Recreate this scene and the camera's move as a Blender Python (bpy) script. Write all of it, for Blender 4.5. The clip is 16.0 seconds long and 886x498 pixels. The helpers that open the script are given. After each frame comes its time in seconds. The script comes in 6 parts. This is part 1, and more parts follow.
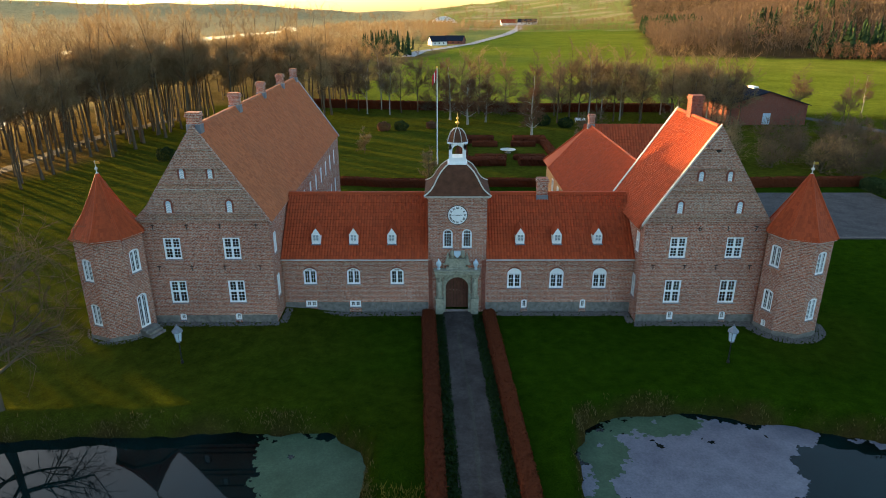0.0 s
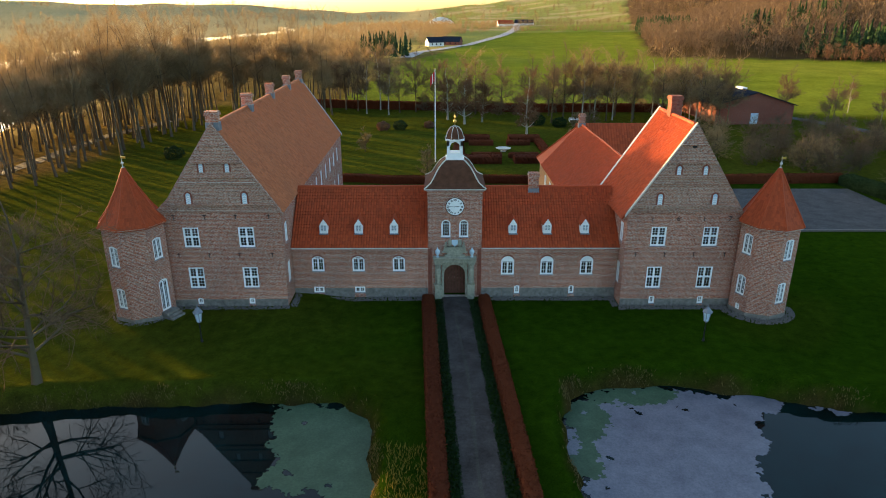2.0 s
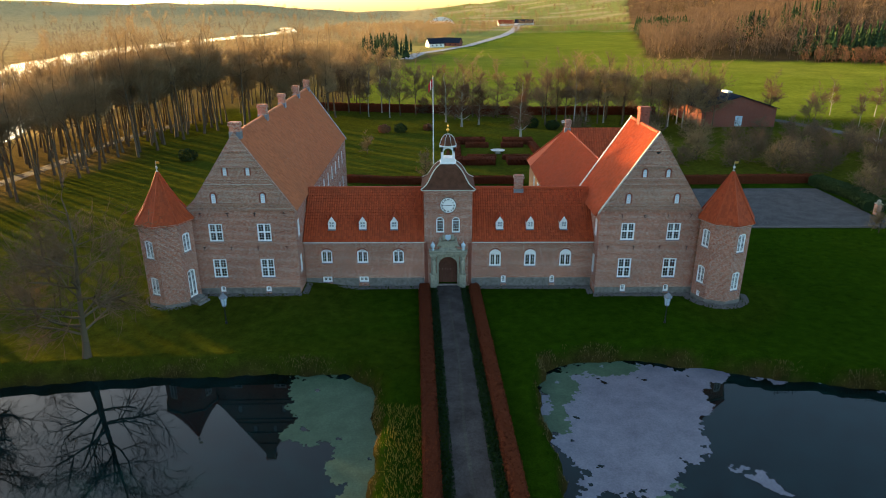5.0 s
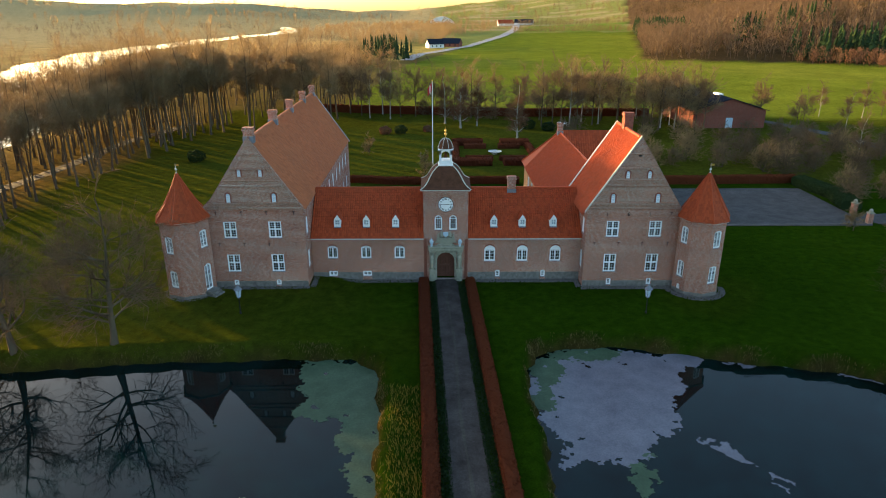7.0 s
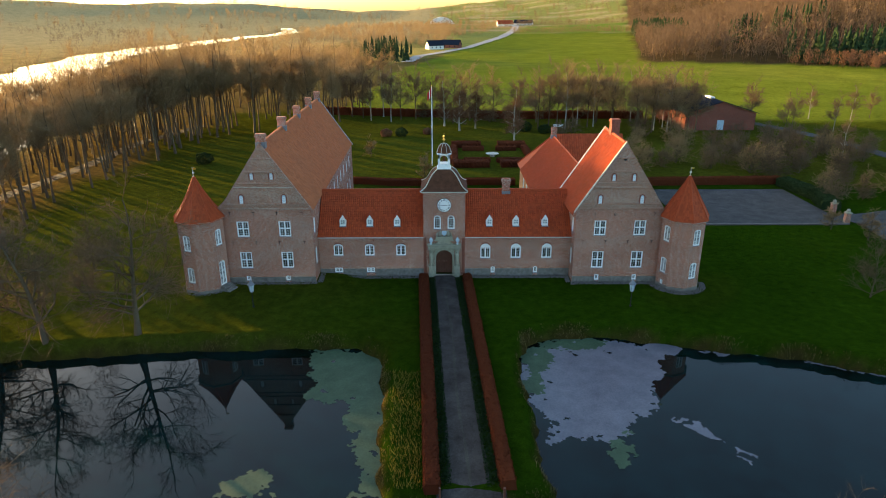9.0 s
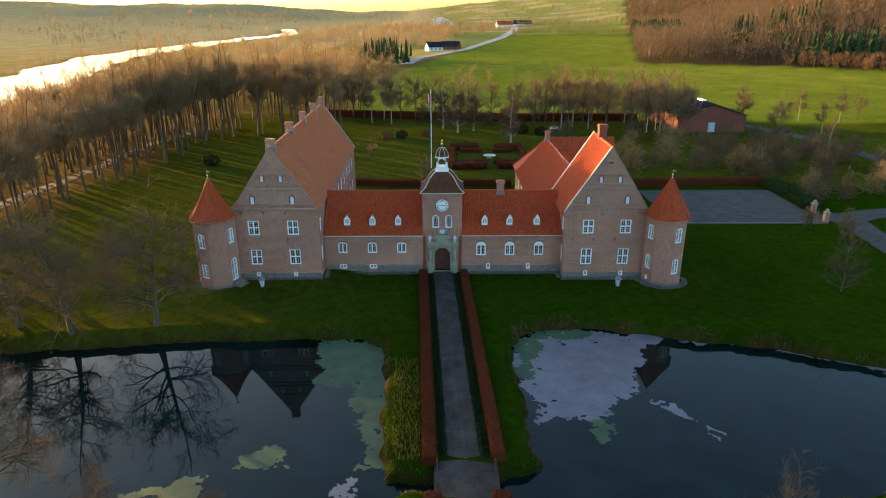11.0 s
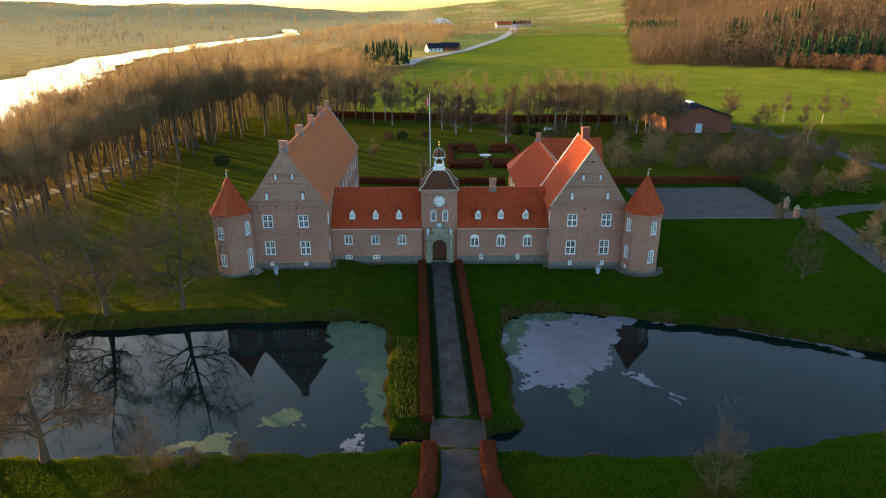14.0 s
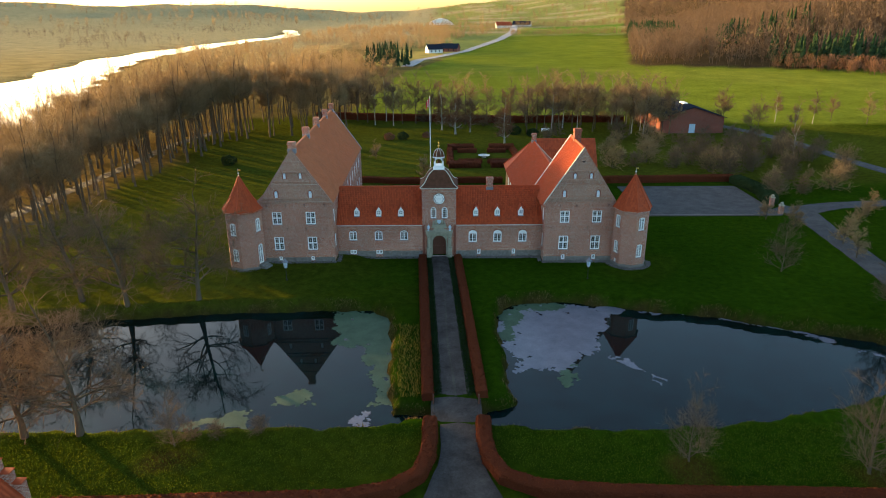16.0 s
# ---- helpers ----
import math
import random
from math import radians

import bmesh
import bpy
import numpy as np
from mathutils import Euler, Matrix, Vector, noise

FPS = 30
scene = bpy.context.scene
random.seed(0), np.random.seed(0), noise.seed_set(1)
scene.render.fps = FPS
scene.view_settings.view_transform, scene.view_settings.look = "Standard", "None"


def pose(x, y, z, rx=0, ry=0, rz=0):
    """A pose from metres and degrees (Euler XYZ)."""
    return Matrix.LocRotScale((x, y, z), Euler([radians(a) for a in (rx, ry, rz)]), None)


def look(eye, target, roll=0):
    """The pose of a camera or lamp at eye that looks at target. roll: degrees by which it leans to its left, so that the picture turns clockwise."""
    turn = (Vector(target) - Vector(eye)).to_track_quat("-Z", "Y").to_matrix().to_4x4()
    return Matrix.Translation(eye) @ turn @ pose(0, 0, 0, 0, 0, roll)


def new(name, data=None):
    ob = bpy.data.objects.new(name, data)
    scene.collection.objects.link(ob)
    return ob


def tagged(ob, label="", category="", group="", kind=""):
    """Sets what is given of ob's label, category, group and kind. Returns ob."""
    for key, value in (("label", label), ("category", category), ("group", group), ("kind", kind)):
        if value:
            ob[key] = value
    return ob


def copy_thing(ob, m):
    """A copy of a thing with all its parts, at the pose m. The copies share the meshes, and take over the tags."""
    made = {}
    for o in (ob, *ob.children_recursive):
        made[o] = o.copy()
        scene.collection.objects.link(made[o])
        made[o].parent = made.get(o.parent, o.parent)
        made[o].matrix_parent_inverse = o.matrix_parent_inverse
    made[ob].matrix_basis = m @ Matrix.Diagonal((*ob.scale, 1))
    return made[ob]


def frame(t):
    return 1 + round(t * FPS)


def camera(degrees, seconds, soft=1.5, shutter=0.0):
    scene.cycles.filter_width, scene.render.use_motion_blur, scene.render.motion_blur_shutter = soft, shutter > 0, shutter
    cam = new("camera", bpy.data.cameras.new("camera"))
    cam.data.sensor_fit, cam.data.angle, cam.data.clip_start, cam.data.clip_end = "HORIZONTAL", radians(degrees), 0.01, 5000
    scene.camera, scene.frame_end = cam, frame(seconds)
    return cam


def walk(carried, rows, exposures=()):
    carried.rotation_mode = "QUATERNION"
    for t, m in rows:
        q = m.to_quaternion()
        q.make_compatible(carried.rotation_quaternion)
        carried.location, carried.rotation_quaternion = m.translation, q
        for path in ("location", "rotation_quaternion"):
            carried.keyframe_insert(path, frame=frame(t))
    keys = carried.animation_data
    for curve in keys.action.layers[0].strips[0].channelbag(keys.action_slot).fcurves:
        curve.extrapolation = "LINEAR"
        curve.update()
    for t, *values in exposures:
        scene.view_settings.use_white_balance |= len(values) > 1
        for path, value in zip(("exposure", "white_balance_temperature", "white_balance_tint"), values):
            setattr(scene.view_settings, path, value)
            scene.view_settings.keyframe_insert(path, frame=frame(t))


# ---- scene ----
cam = camera(68.98, 16.0, soft=1.0)
ROWS = [
    (0.0, -1.19, -52.37, 25.18, 0.03, -20.25, 0.04),
    (0.5, -1.34, -53.44, 25.31, -0.09, -20.23, 0.03),
    (1.0, -1.38, -54.55, 25.41, -0.17, -20.22, 0.01),
    (1.5, -1.39, -55.64, 25.50, -0.21, -20.21, -0.00),
    (2.0, -1.31, -56.81, 25.71, -0.22, -20.21, 0.00),
    (2.5, -1.24, -58.00, 26.03, -0.21, -20.21, 0.02),
    (3.0, -1.11, -59.22, 26.41, -0.19, -20.22, 0.05),
    (3.5, -0.98, -60.49, 26.80, -0.17, -20.24, 0.07),
    (4.0, -0.86, -61.74, 27.16, -0.15, -20.26, 0.07),
    (6.5, -0.46, -67.75, 28.92, -0.13, -20.37, 0.08),
    (7.0, -0.43, -68.96, 29.27, -0.13, -20.38, 0.08),
    (7.5, -0.38, -70.16, 29.65, -0.13, -20.40, 0.09),
    (8.0, -0.33, -71.35, 30.04, -0.14, -20.40, 0.10),
    (8.5, -0.29, -72.54, 30.41, -0.14, -20.41, 0.11),
    (9.0, -0.27, -73.69, 30.79, -0.14, -20.40, 0.12),
    (11.5, 0.03, -79.73, 32.56, -0.17, -20.40, 0.17),
    (12.0, 0.12, -81.03, 32.86, -0.17, -20.40, 0.18),
    (12.5, 0.17, -82.31, 33.16, -0.17, -20.41, 0.18),
    (13.0, 0.23, -83.62, 33.43, -0.17, -20.42, 0.18),
    (13.5, 0.28, -84.93, 33.72, -0.16, -20.43, 0.18),
    (14.0, 0.36, -86.24, 33.99, -0.16, -20.44, 0.18),
    (14.5, 0.40, -87.53, 34.27, -0.15, -20.45, 0.19),
    (15.0, 0.45, -88.78, 34.55, -0.15, -20.45, 0.21),
    (15.5, 0.48, -90.02, 34.82, -0.15, -20.44, 0.25),
    (16.0, 0.49, -91.27, 35.10, -0.15, -20.44, 0.30),
]
EXPOSURE = 2.85
walk(cam, [(t, pose(x, y, z, 90 + pitch, roll, yaw)) for t, x, y, z, yaw, pitch, roll in ROWS],
     exposures=[(0.0, EXPOSURE, 8600, 7), (16.0, EXPOSURE, 8600, 7)])

# ---- daylight: a low winter sun ahead to one side ----
SUN_AZ, SUN_EL = -52.0, 4.5
world = bpy.data.worlds.new("sky")
scene.world = world
world.use_nodes = True
wn = world.node_tree
sky = wn.nodes.new("ShaderNodeTexSky")
sky.sky_type = "NISHITA"
sky.sun_disc = False
sky.sun_elevation = radians(SUN_EL)
sky.sun_rotation = radians(SUN_AZ)
sky.air_density, sky.dust_density, sky.ozone_density = 0.7, 1.8, 2.2
wn.links.new(sky.outputs[0], wn.nodes["Background"].inputs[0])
wn.nodes["Background"].inputs[1].default_value = 0.15
sun_data = bpy.data.lights.new("sun", "SUN")
sun_data.energy, sun_data.angle, sun_data.color = 2.8, radians(0.9), (1.0, 0.68, 0.34)
sun = new("sun", sun_data)
sd = Vector((math.sin(radians(SUN_AZ)) * math.cos(radians(SUN_EL)), math.cos(radians(SUN_AZ)) * math.cos(radians(SUN_EL)), math.sin(radians(SUN_EL))))
sun.matrix_world = look(sd * 300, (0, 0, 0))

# ---- materials ----
class Nodes:
    """A node material being wired up."""
    def __init__(self, name, rough=0.8, metal=0.0, spec=0.3):
        self.mat = bpy.data.materials.new(name)
        self.mat.use_nodes = True
        self.t = self.mat.node_tree
        self.b = self.t.nodes["Principled BSDF"]
        self.b.inputs["Roughness"].default_value = rough
        self.b.inputs["Metallic"].default_value = metal
        self.b.inputs["Specular IOR Level"].default_value = spec
        self.co = self.add("ShaderNodeTexCoord").outputs["Object"]

    def add(self, kind, **values):
        n = self.t.nodes.new(kind)
        for k, v in values.items():
            n.inputs[k].default_value = v
        return n

    def link(self, a, b):
        self.t.links.new(a, b)

    def noise(self, scale, detail=4.0, rough=0.6, vec=None):
        n = self.add("ShaderNodeTexNoise", Scale=scale, Detail=detail, Roughness=rough)
        self.link(vec or self.co, n.inputs["Vector"])
        return n.outputs["Fac"]

    def ramp(self, fac, stops):
        n = self.add("ShaderNodeValToRGB")
        el = n.color_ramp.elements
        while len(el) < len(stops):
            el.new(0.5)
        for e, (p, c) in zip(el, stops):
            e.position, e.color = p, (*c, 1)
        self.link(fac, n.inputs[0])
        return n.outputs[0]

    def mix(self, fac, a, b, mode="MIX"):
        n = self.add("ShaderNodeMix")
        n.data_type, n.blend_type = "RGBA", mode
        for sock, v in ((n.inputs[0], fac), (n.inputs[6], a), (n.inputs[7], b)):
            if isinstance(v, (int, float)):
                sock.default_value = v
            elif isinstance(v, tuple):
                sock.default_value = (*v, 1)
            else:
                self.link(v, sock)
        return n.outputs[2]

    def bump(self, height, strength, dist):
        n = self.add("ShaderNodeBump", Strength=strength, Distance=dist)
        self.link(height, n.inputs["Height"])
        self.link(n.outputs[0], self.b.inputs["Normal"])

    def colour(self, c):
        self.link(c, self.b.inputs["Base Color"])

    def math(self, op, a, b):
        n = self.add("ShaderNodeMath")
        n.operation = op
        for s, v in zip(n.inputs, (a, b)):
            if isinstance(v, (int, float)):
                s.default_value = v
            else:
                self.link(v, s)
        return n.outputs[0]


def plain(name, c, rough=0.7, metal=0.0, vary=0.25, scale=3.0, bump=0.1, spec=0.3):
    n = Nodes(name, rough, metal, spec)
    f1, f2 = n.noise(scale), n.noise(scale * 14, 3)
    dark = tuple(v * (1 - vary) for v in c)
    light = tuple(min(1, v * (1 + vary * 0.6)) for v in c)
    n.colour(n.mix(n.math("MULTIPLY", f2, 0.35), n.ramp(f1, [(0.3, dark), (0.7, light)]), dark))
    n.bump(f2, bump, 0.02)
    return n.mat


def brick(name, c1, c2, mortar, stain):
    n = Nodes(name, 0.9, 0, 0.2)
    s = n.add("ShaderNodeSeparateXYZ")
    n.link(n.co, s.inputs[0])
    u = n.math("ADD", s.outputs[0], s.outputs[1])
    v = n.add("ShaderNodeCombineXYZ")
    n.link(u, v.inputs[0]), n.link(s.outputs[2], v.inputs[1])
    br = n.add("ShaderNodeTexBrick", Scale=1.0)
    br.inputs["Color1"].default_value, br.inputs["Color2"].default_value, br.inputs["Mortar"].default_value = (*c1, 1), (*c2, 1), (*mortar, 1)
    for k, val in (("Mortar Size", 0.0115), ("Mortar Smooth", 0.1), ("Bias", -0.1), ("Brick Width", 0.26), ("Row Height", 0.122)):
        br.inputs[k].default_value = val
    n.link(v.outputs[0], br.inputs["Vector"])
    big = n.noise(0.35, 5)
    mid = n.noise(1.3, 6, 0.7)
    cell = n.add("ShaderNodeMapping")
    cell.inputs["Scale"].default_value = (3.85, 8.2, 1)
    n.link(v.outputs[0], cell.inputs[0])
    speck = n.noise(1.0, 1.0, 0.5, cell.outputs[0])
    pale = n.noise(1.3, 1.0, 0.5, cell.outputs[0])
    col = n.mix(n.math("MULTIPLY", n.ramp(big, [(0.42, (0, 0, 0)), (0.7, (1, 1, 1))]), 0.3), br.outputs[0], stain)
    col = n.mix(n.ramp(speck, [(0.5, (0, 0, 0)), (0.62, (0.55, 0.55, 0.55))]), col, tuple(v_ * 0.4 for v_ in c2))
    lime = n.math("MULTIPLY", n.ramp(pale, [(0.52, (0, 0, 0)), (0.62, (0.6, 0.6, 0.6))]), n.ramp(mid, [(0.35, (0.15, 0.15, 0.15)), (0.62, (1, 1, 1))]))
    col = n.mix(lime, col, mortar)
    sooty = n.noise(0.16, 3, 0.5)
    col = n.mix(0.55, col, n.ramp(sooty, [(0.35, (0.72, 0.70, 0.70)), (0.65, (1.12, 1.1, 1.08))]), "MULTIPLY")
    n.colour(col)
    n.bump(br.outputs["Fac"], -0.5, 0.015)
    return n.mat


def tile(name, c, moss):
    n = Nodes(name, 0.75, 0, 0.25)
    isl = n.add("ShaderNodeNewGeometry").outputs["Random Per Island"]
    base = n.ramp(isl, [(0.0, tuple(v * 0.8 for v in c)), (0.5, c), (1.0, tuple(min(1, v * 1.15) for v in c))])
    big = n.noise(0.28, 6, 0.65)
    fine = n.noise(6.0, 4)
    col = n.mix(n.ramp(big, [(0.45, (0, 0, 0)), (0.8, (0.4, 0.4, 0.4))]), base, moss)
    col = n.mix(n.ramp(fine, [(0.5, (0, 0, 0)), (0.8, (0.5, 0.5, 0.5))]), col, tuple(v * 0.45 for v in c))
    n.colour(col)
    n.bump(fine, 0.25, 0.01)
    return n.mat


def glass_mat():
    n = Nodes("window_glass", 0.03)
    tr, gl, mx = n.add("ShaderNodeBsdfTransparent"), n.add("ShaderNodeBsdfGlossy", Roughness=0.03), n.add("ShaderNodeMixShader")
    tr.inputs[0].default_value = (0.75, 0.8, 0.82, 1)
    fr = n.add("ShaderNodeFresnel", IOR=1.6)
    n.link(fr.outputs[0], mx.inputs[0]), n.link(tr.outputs[0], mx.inputs[1]), n.link(gl.outputs[0], mx.inputs[2])
    n.link(mx.outputs[0], n.t.nodes["Material Output"].inputs[0])
    return n.mat


def foliage(name, a, b, trans=0.3, rough=0.8):
    n = Nodes(name, rough, 0, 0.03)
    isl = n.add("ShaderNodeNewGeometry").outputs["Random Per Island"]
    rnd = n.add("ShaderNodeObjectInfo").outputs["Random"]
    f = n.math("ADD", n.math("MULTIPLY", isl, 0.6), n.math("MULTIPLY", rnd, 0.4))
    col = n.ramp(f, [(0.1, a), (0.9, b)])
    n.colour(col)
    if trans:
        tl, mx = n.add("ShaderNodeBsdfTranslucent"), n.add("ShaderNodeMixShader")
        mx.inputs[0].default_value = trans
        n.link(col, tl.inputs[0])
        n.link(n.b.outputs[0], mx.inputs[1]), n.link(tl.outputs[0], mx.inputs[2])
        n.link(mx.outputs[0], n.t.nodes["Material Output"].inputs[0])
    return n.mat


def ground_mat():
    n = Nodes("ground", 1.0, 0, 0.0)
    zone = n.add("ShaderNodeAttribute")
    zone.attribute_name = "zone"
    f1, f2, f3 = n.noise(0.06, 5), n.noise(0.9, 5, 0.7), n.noise(11.0, 4, 0.7)
    c = zone.outputs["Color"]
    c = n.mix(0.75, c, n.ramp(f1, [(0.3, (0.62, 0.66, 0.6)), (0.7, (1.2, 1.15, 1.1))]), "MULTIPLY")
    c = n.mix(0.7, c, n.ramp(f2, [(0.3, (0.45, 0.5, 0.45)), (0.7, (1.45, 1.35, 1.1))]), "MULTIPLY")
    c = n.mix(0.8, c, n.ramp(f3, [(0.3, (0.5, 0.5, 0.45)), (0.7, (1.35, 1.35, 1.2))]), "MULTIPLY")
    n.colour(c)
    n.bump(n.math("ADD", f3, n.math("MULTIPLY", f2, 2.0)), 1.0, 0.2)
    return n.mat


def gravel(name, a, b, track=True):
    n = Nodes(name, 0.95, 0, 0.1)
    f1, f2, f3 = n.noise(0.5, 5), n.noise(5.0, 5, 0.7), n.noise(30.0, 3)
    c = n.ramp(f1, [(0.3, a), (0.7, b)])
    c = n.mix(0.7, c, n.ramp(f2, [(0.3, (0.55, 0.55, 0.55)), (0.7, (1.3, 1.3, 1.3))]), "MULTIPLY")
    c = n.mix(0.6, c, n.ramp(f3, [(0.35, (0.5, 0.5, 0.5)), (0.65, (1.4, 1.4, 1.4))]), "MULTIPLY")
    n.colour(c)
    n.bump(n.math("ADD", f2, f3), 0.6, 0.03)
    return n.mat


def water_mat(name, c, rough=0.03):
    n = Nodes(name, rough, 0, 0.5)
    n.colour(n.ramp(n.noise(0.3, 6, 0.65), [(0.35, tuple(v * 0.35 for v in c)), (0.68, tuple(v * 1.5 for v in c))]))
    n.b.inputs["IOR"].default_value = 1.29
    w = n.add("ShaderNodeMapping")
    w.inputs["Scale"].default_value = (0.5, 1.2, 1)
    n.link(n.co, w.inputs[0])
    n.bump(n.noise(2.2, 3, 0.5, w.outputs[0]), 0.02, 0.02)
    return n.mat


def scum(name, a, b, rough):
    n = Nodes(name, rough, 0, 0.3)
    f1, f2 = n.noise(0.6, 6, 0.7), n.noise(7.0, 4)
    c = n.ramp(f1, [(0.3, a), (0.65, b)])
    n.colour(n.mix(0.6, c, n.ramp(f2, [(0.3, (0.6, 0.62, 0.6)), (0.7, (1.25, 1.25, 1.2))]), "MULTIPLY"))
    n.bump(f2, 0.2, 0.01)
    return n.mat


M = {
    "brick": brick("old_red_brick", (0.50, 0.14, 0.075), (0.27, 0.07, 0.042), (0.60, 0.51, 0.43), (0.43, 0.16, 0.10)),
    "brick_pale": brick("weathered_gable_brick", (0.45, 0.175, 0.11), (0.27, 0.11, 0.075), (0.52, 0.45, 0.38), (0.40, 0.22, 0.15)),
    "brick_barn": brick("barn_brick", (0.30, 0.075, 0.045), (0.24, 0.06, 0.04), (0.26, 0.13, 0.10), (0.28, 0.08, 0.055)),
    "ochre": plain("ochre_limewash", (0.50, 0.25, 0.12), 0.9),
    "tile": tile("red_clay_pantile", (0.42, 0.060, 0.017), (0.25, 0.052, 0.02)),
    # left wing tiles: sunlit haze put into their colour, paler and more orange
    "tile_hazy": tile("hazy_orange_pantile", (0.47, 0.128, 0.05), (0.34, 0.115, 0.055)),
    "copper": plain("brown_roof_sheet", (0.115, 0.045, 0.026), 0.85, 0.0, 0.35, 2.0, 0.1, 0.1),
    "slate": plain("dark_sheet_roof", (0.022, 0.028, 0.042), 1.0, 0.0, 0.25, 1.0, 0.1, 0.0),
    "white": plain("white_paint", (0.86, 0.86, 0.85), 0.45, 0, 0.08, 4.0, 0.04),
    "lime": plain("pale_limestone_coping", (0.60, 0.57, 0.50), 0.85, 0, 0.3),
    "sand": plain("weathered_sandstone", (0.36, 0.34, 0.26), 0.9, 0, 0.45, 5.0, 0.5),
    "granite": plain("granite_plinth", (0.215, 0.195, 0.175), 0.85, 0, 0.5, 2.5, 0.3),
    "cobble": plain("field_stone", (0.15, 0.13, 0.118), 0.9, 0, 0.5, 8.0, 0.4),
    "glass": glass_mat(),
    "lead": plain("grey_lead", (0.22, 0.24, 0.27), 0.5, 0.4, 0.2),
    "iron": plain("black_iron", (0.03, 0.03, 0.03), 0.5, 0.6, 0.3),
    "gold": plain("gilded_metal", (0.85, 0.55, 0.15), 0.3, 1.0, 0.1),
    "blue": plain("pale_blue_shutter_paint", (0.45, 0.58, 0.66), 0.6, 0, 0.1),
    "oak": plain("dark_oak_gate", (0.15, 0.055, 0.035), 0.7, 0, 0.3, 4.0),
    "floor": plain("dark_floorboards", (0.12, 0.08, 0.05), 0.8),
    "bark": foliage("grey_brown_bark", (0.06, 0.044, 0.03), (0.13, 0.098, 0.065), 0),
    "birch": foliage("white_birch_bark", (0.23, 0.205, 0.175), (0.37, 0.34, 0.29), 0),
    "twig": foliage("bare_twigs", (0.17, 0.11, 0.06), (0.34, 0.235, 0.125), 0.35),
    "twig_wood": foliage("beech_wood_twigs", (0.10, 0.068, 0.045), (0.20, 0.132, 0.085), 0.25),
    "twig_red": foliage("reddish_twigs", (0.13, 0.065, 0.04), (0.25, 0.13, 0.075), 0.25),
    "beech": foliage("brown_beech_leaves", (0.06, 0.014, 0.008), (0.155, 0.038, 0.016), 0.2),
    "needle": foliage("dark_conifer_needles", (0.022, 0.042, 0.018), (0.05, 0.085, 0.03), 0.15),
    "ivy": foliage("dark_ivy_leaves", (0.012, 0.026, 0.010), (0.032, 0.058, 0.022), 0.15),
    "reed": foliage("dry_bank_grass", (0.085, 0.06, 0.025), (0.18, 0.13, 0.055), 0.3),
    "straw": foliage("golden_dry_grass", (0.13, 0.10, 0.022), (0.27, 0.20, 0.05), 0.4),
    "grass": foliage("grass_blades", (0.045, 0.085, 0.008), (0.105, 0.125, 0.018), 0.45),
    "ground": ground_mat(),
    "drive": gravel("grey_gravel", (0.036, 0.029, 0.026), (0.082, 0.070, 0.064)),
    "asphalt": gravel("worn_asphalt", (0.05, 0.049, 0.05), (0.085, 0.083, 0.083)),
    # far road: the sky's reflection is put into its pale colour
    "road_sheen": gravel("sky_sheen_road", (0.30, 0.29, 0.28), (0.42, 0.40, 0.39)),
    "track": gravel("mossy_gravel", (0.042, 0.038, 0.031), (0.092, 0.082, 0.068)),
    "pond": water_mat("still_pond_water", (0.0008, 0.009, 0.0095)),
    "river": water_mat("river_water", (0.02, 0.03, 0.03), 0.12),
    "weed": scum("green_duckweed", (0.028, 0.06, 0.03), (0.055, 0.10, 0.055), 0.6),
    "ice": scum("thin_grey_ice", (0.10, 0.098, 0.125), (0.165, 0.158, 0.19), 0.3),
    "flag": plain("red_flag_cloth", (0.55, 0.03, 0.04), 0.8, 0, 0.15),
    "wall_white": plain("whitewashed_wall", (0.78, 0.76, 0.72), 0.85, 0, 0.1),
}

